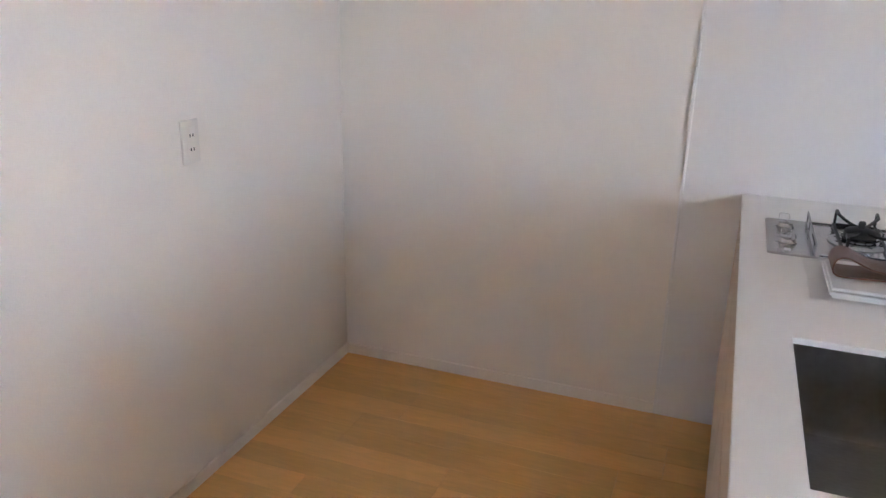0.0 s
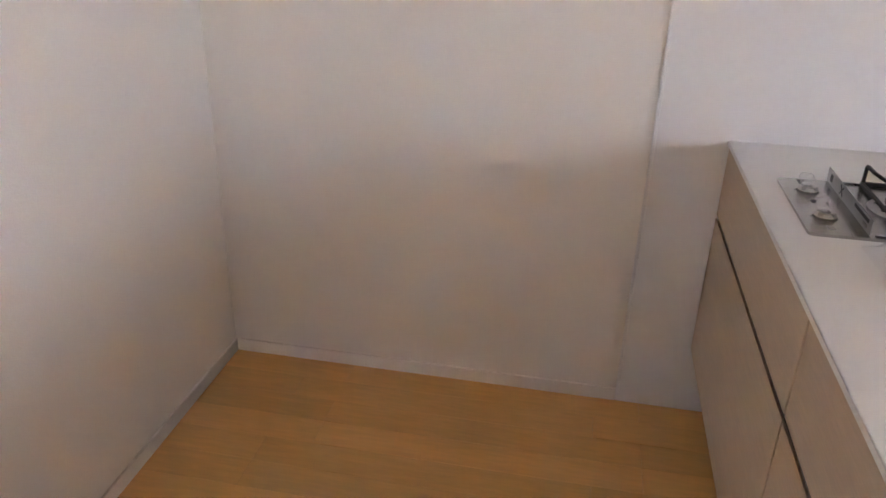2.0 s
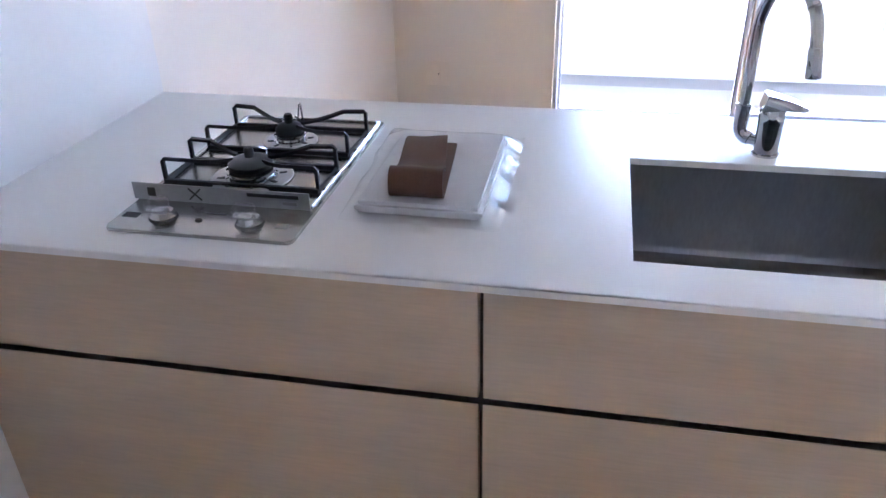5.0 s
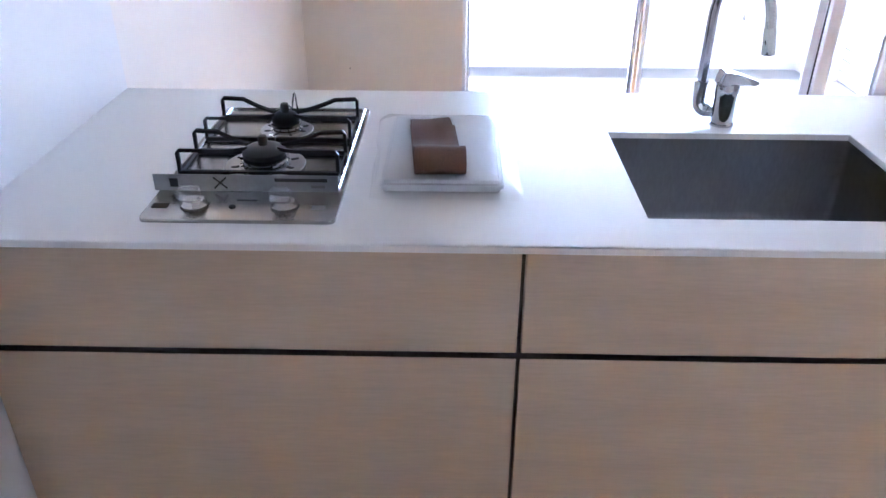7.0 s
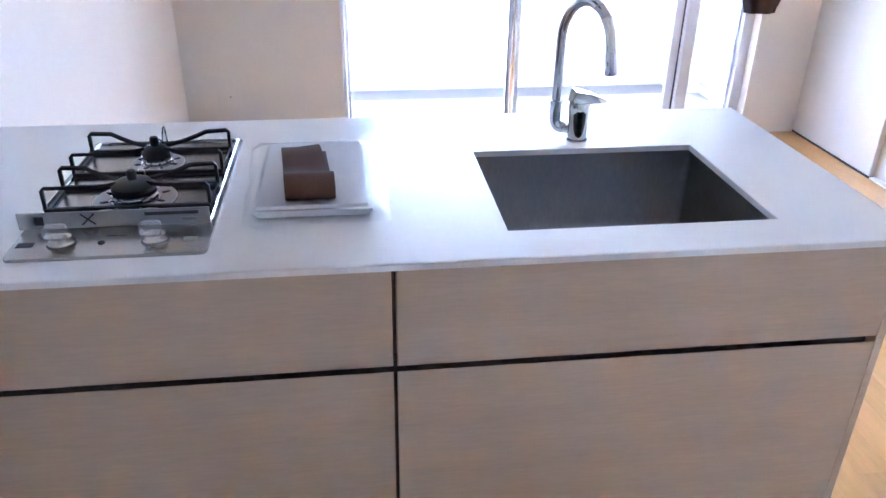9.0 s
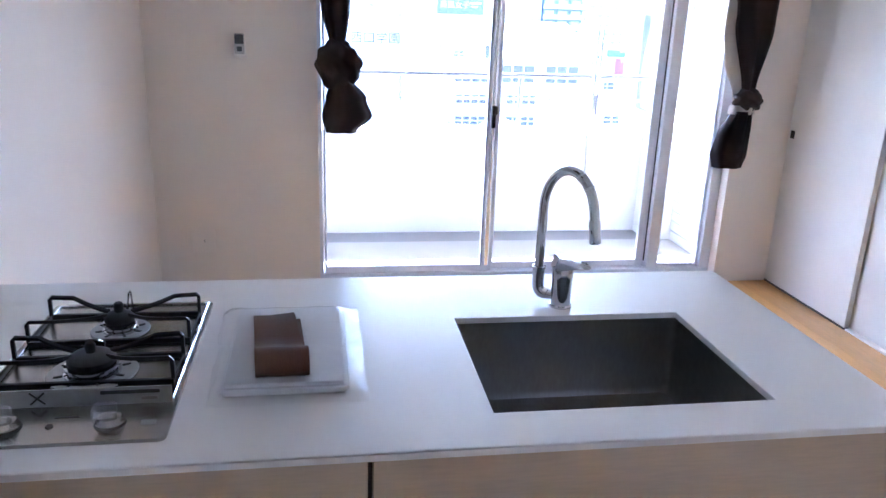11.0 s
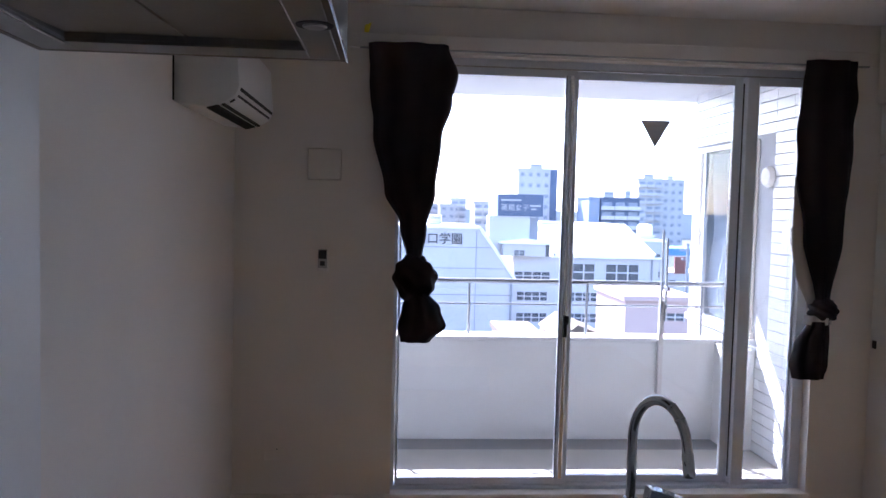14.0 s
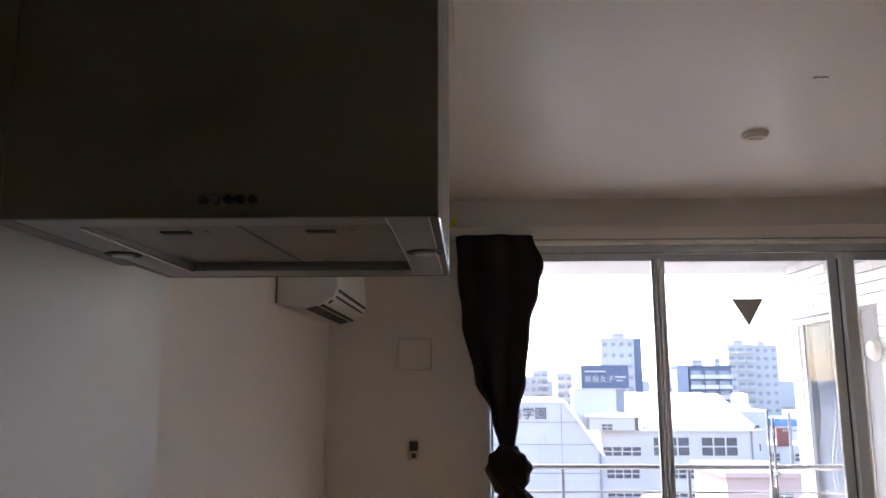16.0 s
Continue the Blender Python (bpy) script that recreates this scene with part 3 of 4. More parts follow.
part("drain", lathe([(0.01, zb + 0.001), (0.055, zb + 0.001), (0.055, zb + 0.004), (0.045, zb + 0.006), (0.04, zb + 0.003), (0.01, zb + 0.003)], 1.35, 0.38), CHROME, sink, "round drain cover", smooth=True)

# ---------- faucet ----------
tap = thing("faucet", (1.35, 0.545, CT), "chrome kitchen faucet with a tall arched spout", "faucet")
FX, FY = 1.35, 0.545
part("body", lathe([(0.02, CT), (0.0245, CT), (0.0245, CT + 0.004), (0.0215, CT + 0.006), (0.0225, CT + 0.06), (0.0235, CT + 0.082), (0.021, CT + 0.09), (0.012, CT + 0.094)], FX, FY), CHROME, tap, smooth=True)
lever = bmesh.new()
for f in range(9):
    u = f / 8
    wdt, hgt = 0.0215 - 0.008 * u, 0.013 - 0.0095 * u
    c = Vector((FX - 0.019 + 0.071 * u, FY - 0.016 * u, CT + 0.104 - 0.010 * u + 0.003 * math.sin(u * 3)))
    for du, dv in ((-1, -1), (1, -1), (1, 1), (-1, 1)):
        lever.verts.new((c.x + 0.003 * dv, c.y + du * wdt, c.z + dv * hgt - (0.006 * (1 - u) if dv < 0 else 0)))
lever.verts.ensure_lookup_table()
for f in range(8):
    for k in range(4):
        lever.faces.new([lever.verts[i] for i in (4 * f + k, 4 * f + (k + 1) % 4, 4 * f + 4 + (k + 1) % 4, 4 * f + 4 + k)])
lever.faces.new([lever.verts[i] for i in range(4)])
lever.faces.new([lever.verts[i] for i in range(32, 36)])
bmesh.ops.bevel(lever, geom=lever.edges[:], offset=0.002, segments=2, affect='EDGES')
part("lever", lever, CHROME, tap, smooth=True)
P0, P1 = Vector((1.304, 0.572, 0)), Vector((1.376, 0.455, 0))
pts = [(FX - 0.01, FY + 0.005, CT + 0.024), (FX - 0.028, FY + 0.016, CT + 0.023)]
for j in range(6):
    a = math.radians(270 - j * 18)
    o = Vector((P0.x, P0.y, CT + 0.042)) + (Vector((FX, FY, 0)) - P0).normalized() * 0.018
    d = (Vector((FX, FY, 0)) - P0).normalized()
    pts.append(tuple(o + d * 0.018 * math.cos(a) + Vector((0, 0, 0.018 * math.sin(a)))))
pts += [(P0.x, P0.y, CT + 0.08), (P0.x, P0.y, CT + 0.16)]
span = (P1 - P0).length
for j in range(0, 24):
    a = math.radians(180 - j * 7.5)
    m = P0.lerp(P1, 0.5 + 0.5 * math.cos(a))
    pts.append((m.x, m.y, CT + 0.218 + 0.092 * math.sin(a)))
lean = (Vector(pts[-1]) - Vector(pts[-2])).normalized()
tip = Vector(pts[-1]) + lean * 0.008
pts.append(tuple(tip))
spout = part("spout", tube(pts, 0.0105, 20), CHROME, tap, smooth=True)
part("hose_head", tube([tip, tip + lean * 0.004, tip + lean * 0.048, tip + lean * 0.05], [0.0105, 0.0122, 0.0125, 0.0115], 20), CHROME, spout, smooth=True)
part("sleeve", tube(pts[1:9], 0.0135, 20), CHROME, spout, smooth=True)
for j in (25, 28):
    q0, q1 = Vector(pts[j]), Vector(pts[j + 1])
    part("joint_ring", tube([q0, q0.lerp(q1, 0.35)], 0.0116, 20), HOODRIM, spout, smooth=True)
part("collar", lathe([(0.0108, CT + 0.078), (0.0148, CT + 0.079), (0.0148, CT + 0.085), (0.0108, CT + 0.087)], P0.x, P0.y, 20), CHROME, spout, smooth=True)

# ---------- hob ----------
hob = thing("gas_hob", (0.445, 0.33, CT), "two-burner stainless gas hob with black pan supports", "gas hob")
corner = [(HX0 + 0.012, HY0 + 0.012, 180), (HX1 - 0.012, HY0 + 0.012, 270), (HX1 - 0.012, HY1 - 0.012, 0), (HX0 + 0.012, HY1 - 0.012, 90)]
rounded = [(cx + 0.012 * math.cos(radians(a0 + 18 * k)), cy + 0.012 * math.sin(radians(a0 + 18 * k))) for cx, cy, a0 in corner for k in range(6)]
hob_plate = prism(rounded, "z", CT, CT + 0.006)
bmesh.ops.bevel(hob_plate, geom=[e for e in hob_plate.edges if all(v.co.z > CT + 0.005 for v in e.verts)], offset=0.002, segments=2, affect='EDGES', profile=0.5)
part("plate", hob_plate, STEEL, hob)
rim = bmesh.new()
for x0, x1, y0, y1 in ((HX0 + 0.008, HX0 + 0.014, 0.182, HY1 - 0.012), (HX1 - 0.014, HX1 - 0.008, 0.182, HY1 - 0.012), (HX0 + 0.014, HX1 - 0.014, HY1 - 0.018, HY1 - 0.012)):
    box(x0, x1, y0, y1, CT + 0.005, CT + 0.010, 0.0015, 1, rim)
part("raised_rim", rim, CHROME, hob, "bright raised rim")
guard = part("guard_plate", box(HX0 - 0.008, HX1 - 0.008, 0.170, 0.1725, CT + 0.006, CT + 0.036, 0.0005, 1), GUARD, hob, "upright grey guard plate with stickers")
part("sticker", box(0.308, 0.322, 0.1685, 0.1698, CT + 0.014, CT + 0.029), INK, guard)
cross = prism([(-0.012, 0.009), (-0.010, 0.011), (0.012, -0.009), (0.010, -0.011)], "y", 0.1685, 0.1697)
prism([(-0.012, -0.009), (-0.010, -0.011), (0.012, 0.009), (0.010, 0.011)], "y", 0.1683, 0.1695, cross)
bmesh.ops.translate(cross, verts=cross.verts, vec=(0.394, 0, CT + 0.022))
part("cross_mark", cross, INK, guard, "black cross mark")
part("label_bar", box(0.487, 0.576, 0.1685, 0.1698, CT + 0.025, CT + 0.031), INK, guard)
part("label_bar", box(0.548, 0.572, 0.1685, 0.1698, CT + 0.014, CT + 0.019), TOEKICK, guard)
for kx in (0.366, 0.514):
    kn = part("knob", lathe([(0.012, CT + 0.006), (0.0215, CT + 0.0065), (0.0215, CT + 0.010), (0.0195, CT + 0.012), (0.017, CT + 0.019), (0.008, CT + 0.021)], kx, 0.112, 28), STEEL, hob, smooth=True)
    # dark ring modelled in place of the shadow round the knob's foot
    part("knob_shadow_ring", lathe([(0.018, CT + 0.0055), (0.0235, CT + 0.0062), (0.018, CT + 0.0068)], kx, 0.112, 28), RUBBER, kn)
    part("plastic_cap", box(kx - 0.022, kx + 0.012, 0.093, 0.121, CT + 0.0215, CT + 0.041, 0.006, 3), PLASTIC, kn, "frosted transport cap")
part("lock_button", lathe([(0.002, CT + 0.006), (0.006, CT + 0.0062), (0.005, CT + 0.008), (0.002, CT + 0.008)], 0.428, 0.110, 16), INK, hob)
part("label_bar", box(0.296, 0.322, 0.104, 0.120, CT + 0.0061, CT + 0.0067), INK, hob)
part("label_bar", box(0.429, 0.463, 0.134, 0.137, CT + 0.0061, CT + 0.0067), INK, hob)
part("ignition_mark", box(0.364, 0.370, 0.0845, 0.087, CT + 0.0061, CT + 0.0067), INK, hob)
part("ignition_mark", box(0.512, 0.518, 0.0845, 0.087, CT + 0.0061, CT + 0.0067), INK, hob)
part("label_bar", box(0.558, 0.580, 0.103, 0.118, CT + 0.0061, CT + 0.0065), GUARD, hob)


def burner(cx, cy, r, ring_r):
    z = CT + 0.006
    bn = part("burner", lathe([(r * 0.8, z), (r * 1.14, z + 0.001), (r * 1.14, z + 0.006), (r * 0.98, z + 0.008), (r * 0.98, z + 0.012), (r * 1.1, z + 0.014), (r * 1.1, z + 0.019), (r * 0.5, z + 0.021)], cx, cy), CHROME, hob, smooth=True)
    part("drip_ring", lathe([(r * 1.15, z + 0.001), (ring_r * 1.08, z + 0.0015), (ring_r * 1.06, z + 0.004), (ring_r * 0.92, z + 0.0055), (r * 1.15, z + 0.002)], cx, cy, 40), HOODRIM, bn, "shiny drip ring", smooth=True)
    part("cap", lathe([(r * 0.85, z + 0.0212), (r * 0.98, z + 0.022), (r * 0.98, z + 0.030), (r * 0.82, z + 0.036), (r * 0.45, z + 0.040), (r * 0.2, z + 0.041)], cx, cy), CAPBLACK, bn, smooth=True)
    part("sensor", lathe([(0.0085, z + 0.04), (0.009, z + 0.053), (0.007, z + 0.058), (0.003, z + 0.059)], cx, cy, 16), CAPBLACK, bn, smooth=True)
    part("igniter", tube([(cx + r * 0.2, cy + r * 1.2, z), (cx + r * 0.25, cy + r * 1.25, z + 0.035), (cx + r * 0.1, cy + r * 0.9, z + 0.045)], 0.0018, 8), CHROME, bn)
    for k in range(8):
        a = math.radians(22 + 45 * k)
        s = box(r * 1.18, ring_r * 0.9, -0.0022, 0.0022, z + 0.004, z + 0.0064)
        bmesh.ops.rotate(s, verts=s.verts, cent=(0, 0, 0), matrix=Matrix.Rotation(a, 3, 'Z'))
        bmesh.ops.translate(s, verts=s.verts, vec=(cx, cy, 0))
        part("slot", s, INK, bn)


burner(0.444, 0.283, 0.040, 0.068)
burner(0.447, 0.462, 0.028, 0.05)
part("thermocouple", tube([(0.452, 0.484, CT + 0.02), (0.461, 0.488, CT + 0.074), (0.463, 0.488, CT + 0.078), (0.465, 0.488, CT + 0.073), (0.468, 0.486, CT + 0.03)], 0.0018, 8), CHROME, hob, "thin bent steel wire")


def pan_support(y0, y1, cx, cy, inner):
    """A black support: a flat base frame, four posts, and four arms that reach in to the burner."""
    x0, x1, z, zt_ = HX0 + 0.014, HX1 - 0.018, CT + 0.011, CT + 0.052
    g = part("pan_support", tube([(x0, y0, z), (x0, y1, z), (x1, y1, z), (x1, y0, z), (x0, y0, z)], 0.0055, 4, turn=math.pi / 4, caps=False), IRON, hob)
    for px in (x0, x1):
        for py in (y0 + 0.002, y1 - 0.002):
            d = (Vector((cx, cy, 0)) - Vector((px, py, 0)))
            n = d.normalized()
            end = Vector((cx, cy, 0)) - n * inner
            side = Vector((1 if px == x0 else -1, 0, 0))
            p = [(px, py, z), (px, py, zt_ - 0.004), (px + side.x * 0.004, py, zt_), (px + side.x * 0.045, py + n.y * 0.006, zt_ - 0.001)]
            q = Vector(p[-1])
            for u in (0.3, 0.6, 0.85, 1.0):
                m = Vector((q.x, q.y, 0)).lerp(end, u)
                p.append((m.x, m.y, zt_ - 0.001 - 0.009 * math.sin(u * math.pi * 0.6)))
            part("arm", tube(p, 0.0044, 4, turn=math.pi / 4), IRON, g)
    return g


pan_support(0.236, 0.338, 0.444, 0.285, 0.03)
pan_support(0.402, 0.53, 0.447, 0.462, 0.022)

# ---------- plastic bag of papers and leather strap ----------
bag = thing("document_bag", (0.775, 0.33, CT), "clear plastic bag holding white booklets", "plastic bag")
part("booklet", box(0.668, 0.868, 0.186, 0.512, CT + 0.002, CT + 0.009, 0.001, 1), PAPER, bag, "white booklet")
part("booklet", box(0.664, 0.874, 0.18, 0.506, CT + 0.010, CT + 0.017, 0.001, 1), PAPER, bag, "white booklet")
part("booklet", box(0.67, 0.866, 0.184, 0.51, CT + 0.018, CT + 0.025, 0.001, 1), PAPER, bag, "white booklet")
fb = bmesh.new()
nu, nv = 26, 34
grid = {}
for side in (0, 1):
    for i in range(nu + 1):
        for j in range(nv + 1):
            u, v = i / nu, j / nv
            ex = min(u * 16, (1 - u) * 7)
            ey = min(v * 9, (1 - v) * 12)
            lift = min(1, ex) * min(1, ey)
            lift = lift * lift * (3 - 2 * lift)
            x = 0.648 + 0.257 * u - 0.018 * v * (1 - u) + 0.008 * noise.noise(Vector((u * 4, v * 5, 1.0)))
            y = 0.141 + 0.402 * v + 0.008 * noise.noise(Vector((u * 5, v * 4, 7.0)))
            wr = noise.noise(Vector((u * 6, v * 7, 3.0))) * 0.002
            z = CT + 0.0008 if side == 0 else CT + 0.004 + 0.0235 * lift + wr * lift + 0.005 * (1 - lift) * (1 + noise.noise(Vector((u * 11, v * 11, 5.0))))
            if side == 1:
                grid[i, j] = fb.verts.new((x, y, z))
            else:
                grid["b", i, j] = fb.verts.new((x, y, z))
for i in range(nu):
    for j in range(nv):
        fb.faces.new((grid[i, j], grid[i + 1, j], grid[i + 1, j + 1], grid[i, j + 1]))
wrap = part("film", fb, PLASTIC, bag, "clear crinkled plastic film", smooth=True)
wrap.visible_shadow = False


def ribbon(profile_, x0, x1, thick, skew, fold_at):
    """A strap: a side profile (y, z) as a band of some thickness, pulled from x0 to x1."""
    b = bmesh.new()
    n = len(profile_)
    rows = []
    for i in range(n):
        p, q = Vector(profile_[max(i - 1, 0)]), Vector(profile_[min(i + 1, n - 1)])
        t = (q - p).normalized()
        nrm = Vector((-t.y, t.x)) * thick / 2
        c = Vector(profile_[i])
        sh = skew * (c.x - 0.19)
        back = max(0.0, (i - fold_at) / (n - 1 - fold_at))
        row = []
        for k in range(9):
            x = x0 + (x1 - x0 - 0.014 * back) * k / 8
            crease = 0.009 * back * max(0.0, k / 8 - 0.9 + 0.5 * back)
            wave = crease + 0.0022 * noise.noise(Vector((x * 30, c.x * 20, 2)))
            row.append((b.verts.new((x + sh, c.x + nrm.x, c.y + nrm.y + wave)), b.verts.new((x + sh, c.x - nrm.x, c.y - nrm.y + wave))))
        rows.append(row)
    for a, c in zip(rows, rows[1:]):
        for k in range(8):
            b.faces.new((a[k][0], a[k + 1][0], c[k + 1][0], c[k][0]))
            b.faces.new((a[k][1], a[k + 1][1], c[k + 1][1], c[k][1]))
        for k in (0, 8):
            b.faces.new((a[k][0], c[k][0], c[k][1], a[k][1]))
    for a in (rows[0], rows[-1]):
        for k in range(8):
            b.faces.new((a[k][0], a[k + 1][0], a[k + 1][1], a[k][1]))
    return b


Z0 = CT + 0.029
strap_profile = [(0.43, Z0 + 0.004), (0.4, Z0 + 0.002), (0.36, Z0 + 0.002), (0.31, Z0 + 0.002), (0.26, Z0 + 0.002), (0.215, Z0 + 0.002), (0.198, Z0 + 0.003), (0.189, Z0 + 0.008), (0.185, Z0 + 0.018), (0.186, Z0 + 0.030),
                 (0.191, Z0 + 0.040), (0.2, Z0 + 0.0455), (0.212, Z0 + 0.046), (0.227, Z0 + 0.040), (0.245, Z0 + 0.030), (0.266, Z0 + 0.021), (0.29, Z0 + 0.017), (0.315, Z0 + 0.019), (0.345, Z0 + 0.026), (0.375, Z0 + 0.029), (0.396, Z0 + 0.026)]
tagged(mesh_object("leather_strap", ribbon(strap_profile, 0.722, 0.81, 0.004, -0.09, 13), LEATHER, True), "folded brown leather strap lying on the plastic bag", "strap")

# ---------- range hood ----------
hood = thing("range_hood", (0.385, 0.25, 1.835), "silver-grey box range hood reaching the ceiling", "range hood")
X0, X1, Y0, Y1, ZB = 0.085, 0.685, -0.03, 0.572, 1.833
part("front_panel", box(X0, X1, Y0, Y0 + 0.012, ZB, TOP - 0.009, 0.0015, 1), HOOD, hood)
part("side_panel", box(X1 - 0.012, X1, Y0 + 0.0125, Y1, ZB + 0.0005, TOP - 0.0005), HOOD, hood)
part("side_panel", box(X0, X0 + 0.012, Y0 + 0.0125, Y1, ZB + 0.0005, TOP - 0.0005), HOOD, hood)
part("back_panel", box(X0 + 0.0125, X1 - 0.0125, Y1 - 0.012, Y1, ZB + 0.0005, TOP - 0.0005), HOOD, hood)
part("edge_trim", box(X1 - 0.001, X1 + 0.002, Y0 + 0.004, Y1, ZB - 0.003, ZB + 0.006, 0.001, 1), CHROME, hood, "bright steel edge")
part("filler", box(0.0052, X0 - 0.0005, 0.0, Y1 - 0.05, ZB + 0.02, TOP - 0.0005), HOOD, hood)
RX0, RX1, RY0, RY1 = 0.172, 0.613, 0.03, 0.478
rimp = box(X0 + 0.013, RX0, Y0 + 0.013, Y1 - 0.013, ZB + 0.001, ZB + 0.008, 0.001, 1)
box(RX1, X1 - 0.013, Y0 + 0.013, Y1 - 0.013, ZB + 0.001, ZB + 0.008, 0.001, 1, rimp)
box(RX0, RX1, Y0 + 0.013, RY0, ZB + 0.001, ZB + 0.008, 0.001, 1, rimp)
box(RX0, RX1, RY1, Y1 - 0.013, ZB + 0.001, ZB + 0.008, 0.001, 1, rimp)
part("rim", rimp, HOODFRAME, hood)
part("inner_edge", box(RX0 - 0.004, RX0 + 0.002, RY0, RY1, ZB - 0.003, ZB + 0.002, 0.001, 1), CHROME, hood)
part("inner_edge", box(RX1 - 0.002, RX1 + 0.002, RY0, RY1, ZB, ZB + 0.002, 0.001, 1), FILTER, hood)
skirt = box(RX0 - 0.002, RX0, RY0, RY1, ZB + 0.008, ZB + 0.06)
box(RX1, RX1 + 0.002, RY0, RY1, ZB + 0.008, ZB + 0.06, bm=skirt)
box(RX0, RX1, RY1, RY1 + 0.002, ZB + 0.008, ZB + 0.06, bm=skirt)
part("skirt", skirt, HOODFRAME, hood)
part("inner_box", box(RX0 - 0.01, RX1 + 0.01, RY0 - 0.005, RY1 + 0.008, ZB + 0.06, ZB + 0.07), CARCASS, hood)
MX = (RX0 + RX1) / 2
for fx0, fx1 in ((RX0 + 0.002, MX - 0.003), (MX + 0.003, RX1 - 0.002)):
    fil = bmesh.new()
    vs = [fil.verts.new(c) for c in ((fx0, RY0 + 0.002, ZB + 0.004), (fx1, RY0 + 0.002, ZB + 0.004), (fx1, RY1 - 0.004, ZB + 0.018), (fx0, RY1 - 0.004, ZB + 0.018),
                                     (fx0, RY0 + 0.002, ZB + 0.012), (fx1, RY0 + 0.002, ZB + 0.012), (fx1, RY1 - 0.004, ZB + 0.026), (fx0, RY1 - 0.004, ZB + 0.026))]
    for f in ((0, 1, 2, 3), (4, 5, 6, 7), (0, 1, 5, 4), (1, 2, 6, 5), (2, 3, 7, 6), (3, 0, 4, 7)):
        fil.faces.new([vs[i] for i in f])
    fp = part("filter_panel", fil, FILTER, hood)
    mx = (fx0 + fx1) / 2
    part("handle_slot", box(mx - 0.022, mx + 0.022, RY0 + 0.06, RY0 + 0.075, ZB + 0.0035, ZB + 0.0065), RUBBER, fp, "dark handle slot")
    part("clip", box(mx + 0.045, mx + 0.051, RY0 + 0.06, RY0 + 0.075, ZB + 0.0035, ZB + 0.0065), HOODFRAME, fp)
for lx in (0.125, 0.65):
    lamp = part("lamp_housing", lathe([(0.02, ZB - 0.001), (0.03, ZB - 0.001), (0.032, ZB + 0.002), (0.02, ZB + 0.002)], lx, 0.265, 28), RUBBER, hood, "dark lamp ring", smooth=True)
    part("lens", lathe([(0.008, ZB - 0.005), (0.018, ZB - 0.004), (0.02, ZB - 0.0012), (0.008, ZB - 0.001)], lx, 0.265, 28), HOODLAMP, lamp, smooth=True)
for k in range(5):
    bb = lathe([(0.001, 0.0), (0.0062, 0.0), (0.0062, 0.005), (0.0045, 0.0065), (0.001, 0.0065)], 0, 0, 14)
    bmesh.ops.transform(bb, matrix=pose(0.367 + 0.017 * k, Y0 - 0.0002, ZB + 0.024, 90), verts=bb.verts)
    part("button", bb, RUBBER, hood, "small round push button", smooth=True)

# ---------- balcony ----------
BZ, PY, TX = -0.14, 4.50, 3.40
structure("balcony_floor", box(-2.5, TX, NORTH + 0.22, 4.22, BZ - 0.2, BZ), VINYL, "grey balcony floor")
structure("balcony_gutter", box(-2.5, TX, 4.22, PY, BZ - 0.2, BZ - 0.012), GUTTER, "dark grey balcony gutter")
par = box(-2.5, TX, PY, PY + 0.2, BZ - 0.6, 0.585, 0.006, 1)
structure("balcony_parapet", par, MORTAR, "white painted balcony parapet")
structure("balcony_coping", box(-2.5, TX, PY - 0.012, PY + 0.215, 0.586, 0.612, 0.004, 1), MORTAR, "white parapet coping")
structure("balcony_pier", box(3.23, TX - 0.001, 4.2, PY, BZ - 0.2, 0.585, 0.004, 1), MORTAR, "white parapet return beside the tiled wing")
structure("balcony_ceiling", box(-2.5, 5.6, NORTH + 0.22, 5.8, 2.55, 2.8), MORTAR, "white balcony soffit")
structure("balcony_side", box(-2.7, -2.5, NORTH + 0.22, 5.2, BZ - 0.6, 2.53), MORTAR, "white balcony side wall")
outer = box(-6, OX0 - 0.6, NORTH + 0.22, NORTH + 0.24, -20, 9)
structure("wall_facade", outer, GROUT, "outer wall of the apartment building")
rl = thing("balcony_railing", (0.5, 4.62, 0.612), "grey metal railing on the parapet", "railing")
part("top_rail", tube([(-2.5, 4.62, 1.008), (TX, 4.62, 1.008)], 0.019, 14), RAILING, rl, smooth=True)
part("mid_rail", tube([(-2.5, 4.62, 0.836), (TX, 4.62, 0.836)], 0.009, 10), RAILING, rl, smooth=True)
for k in range(7):
    px = -2.17 + 0.89 * k
    part("post", tube([(px, 4.62, 0.61), (px, 4.62, 1.008)], 0.012, 10), RAILING, rl, smooth=True)
pole = thing("laundry_bracket", (2.88, 4.48, 0.2), "pale grey laundry pole bracket on the parapet", "laundry bracket")
part("plate", box(2.79, 2.825, 4.465, 4.4995, 0.2, 0.9, 0.004, 1), SHADEDWHITE, pole)
part("slider", box(2.785, 2.798, 4.44, 4.4645, 0.75, 1.42, 0.003, 1), RAILING, pole)
part("slider", box(2.82, 2.833, 4.44, 4.4645, 0.75, 1.36, 0.003, 1), RAILING, pole)
part("arm", box(2.798, 2.8195, 4.35, 4.466, 0.98, 1.01, 0.003, 1), RAILING, pole)

# tiled wing of the building with its window
wy0, wy1, wz0, wz1 = 4.30, 5.33, 0.70, 2.05
wing = thing("wall_wing", (TX, 4.3, BZ), "white tiled wing wall beside the balcony", "wall", kind="structure")
wb = box(TX + 0.012, TX + 0.22, NORTH + 0.22, wy0, -3, 2.53)
box(TX + 0.012, TX + 0.22, wy1, 5.46, -3, 2.53, bm=wb)
box(TX + 0.012, TX + 0.22, wy0, wy1, -3, wz0, bm=wb)
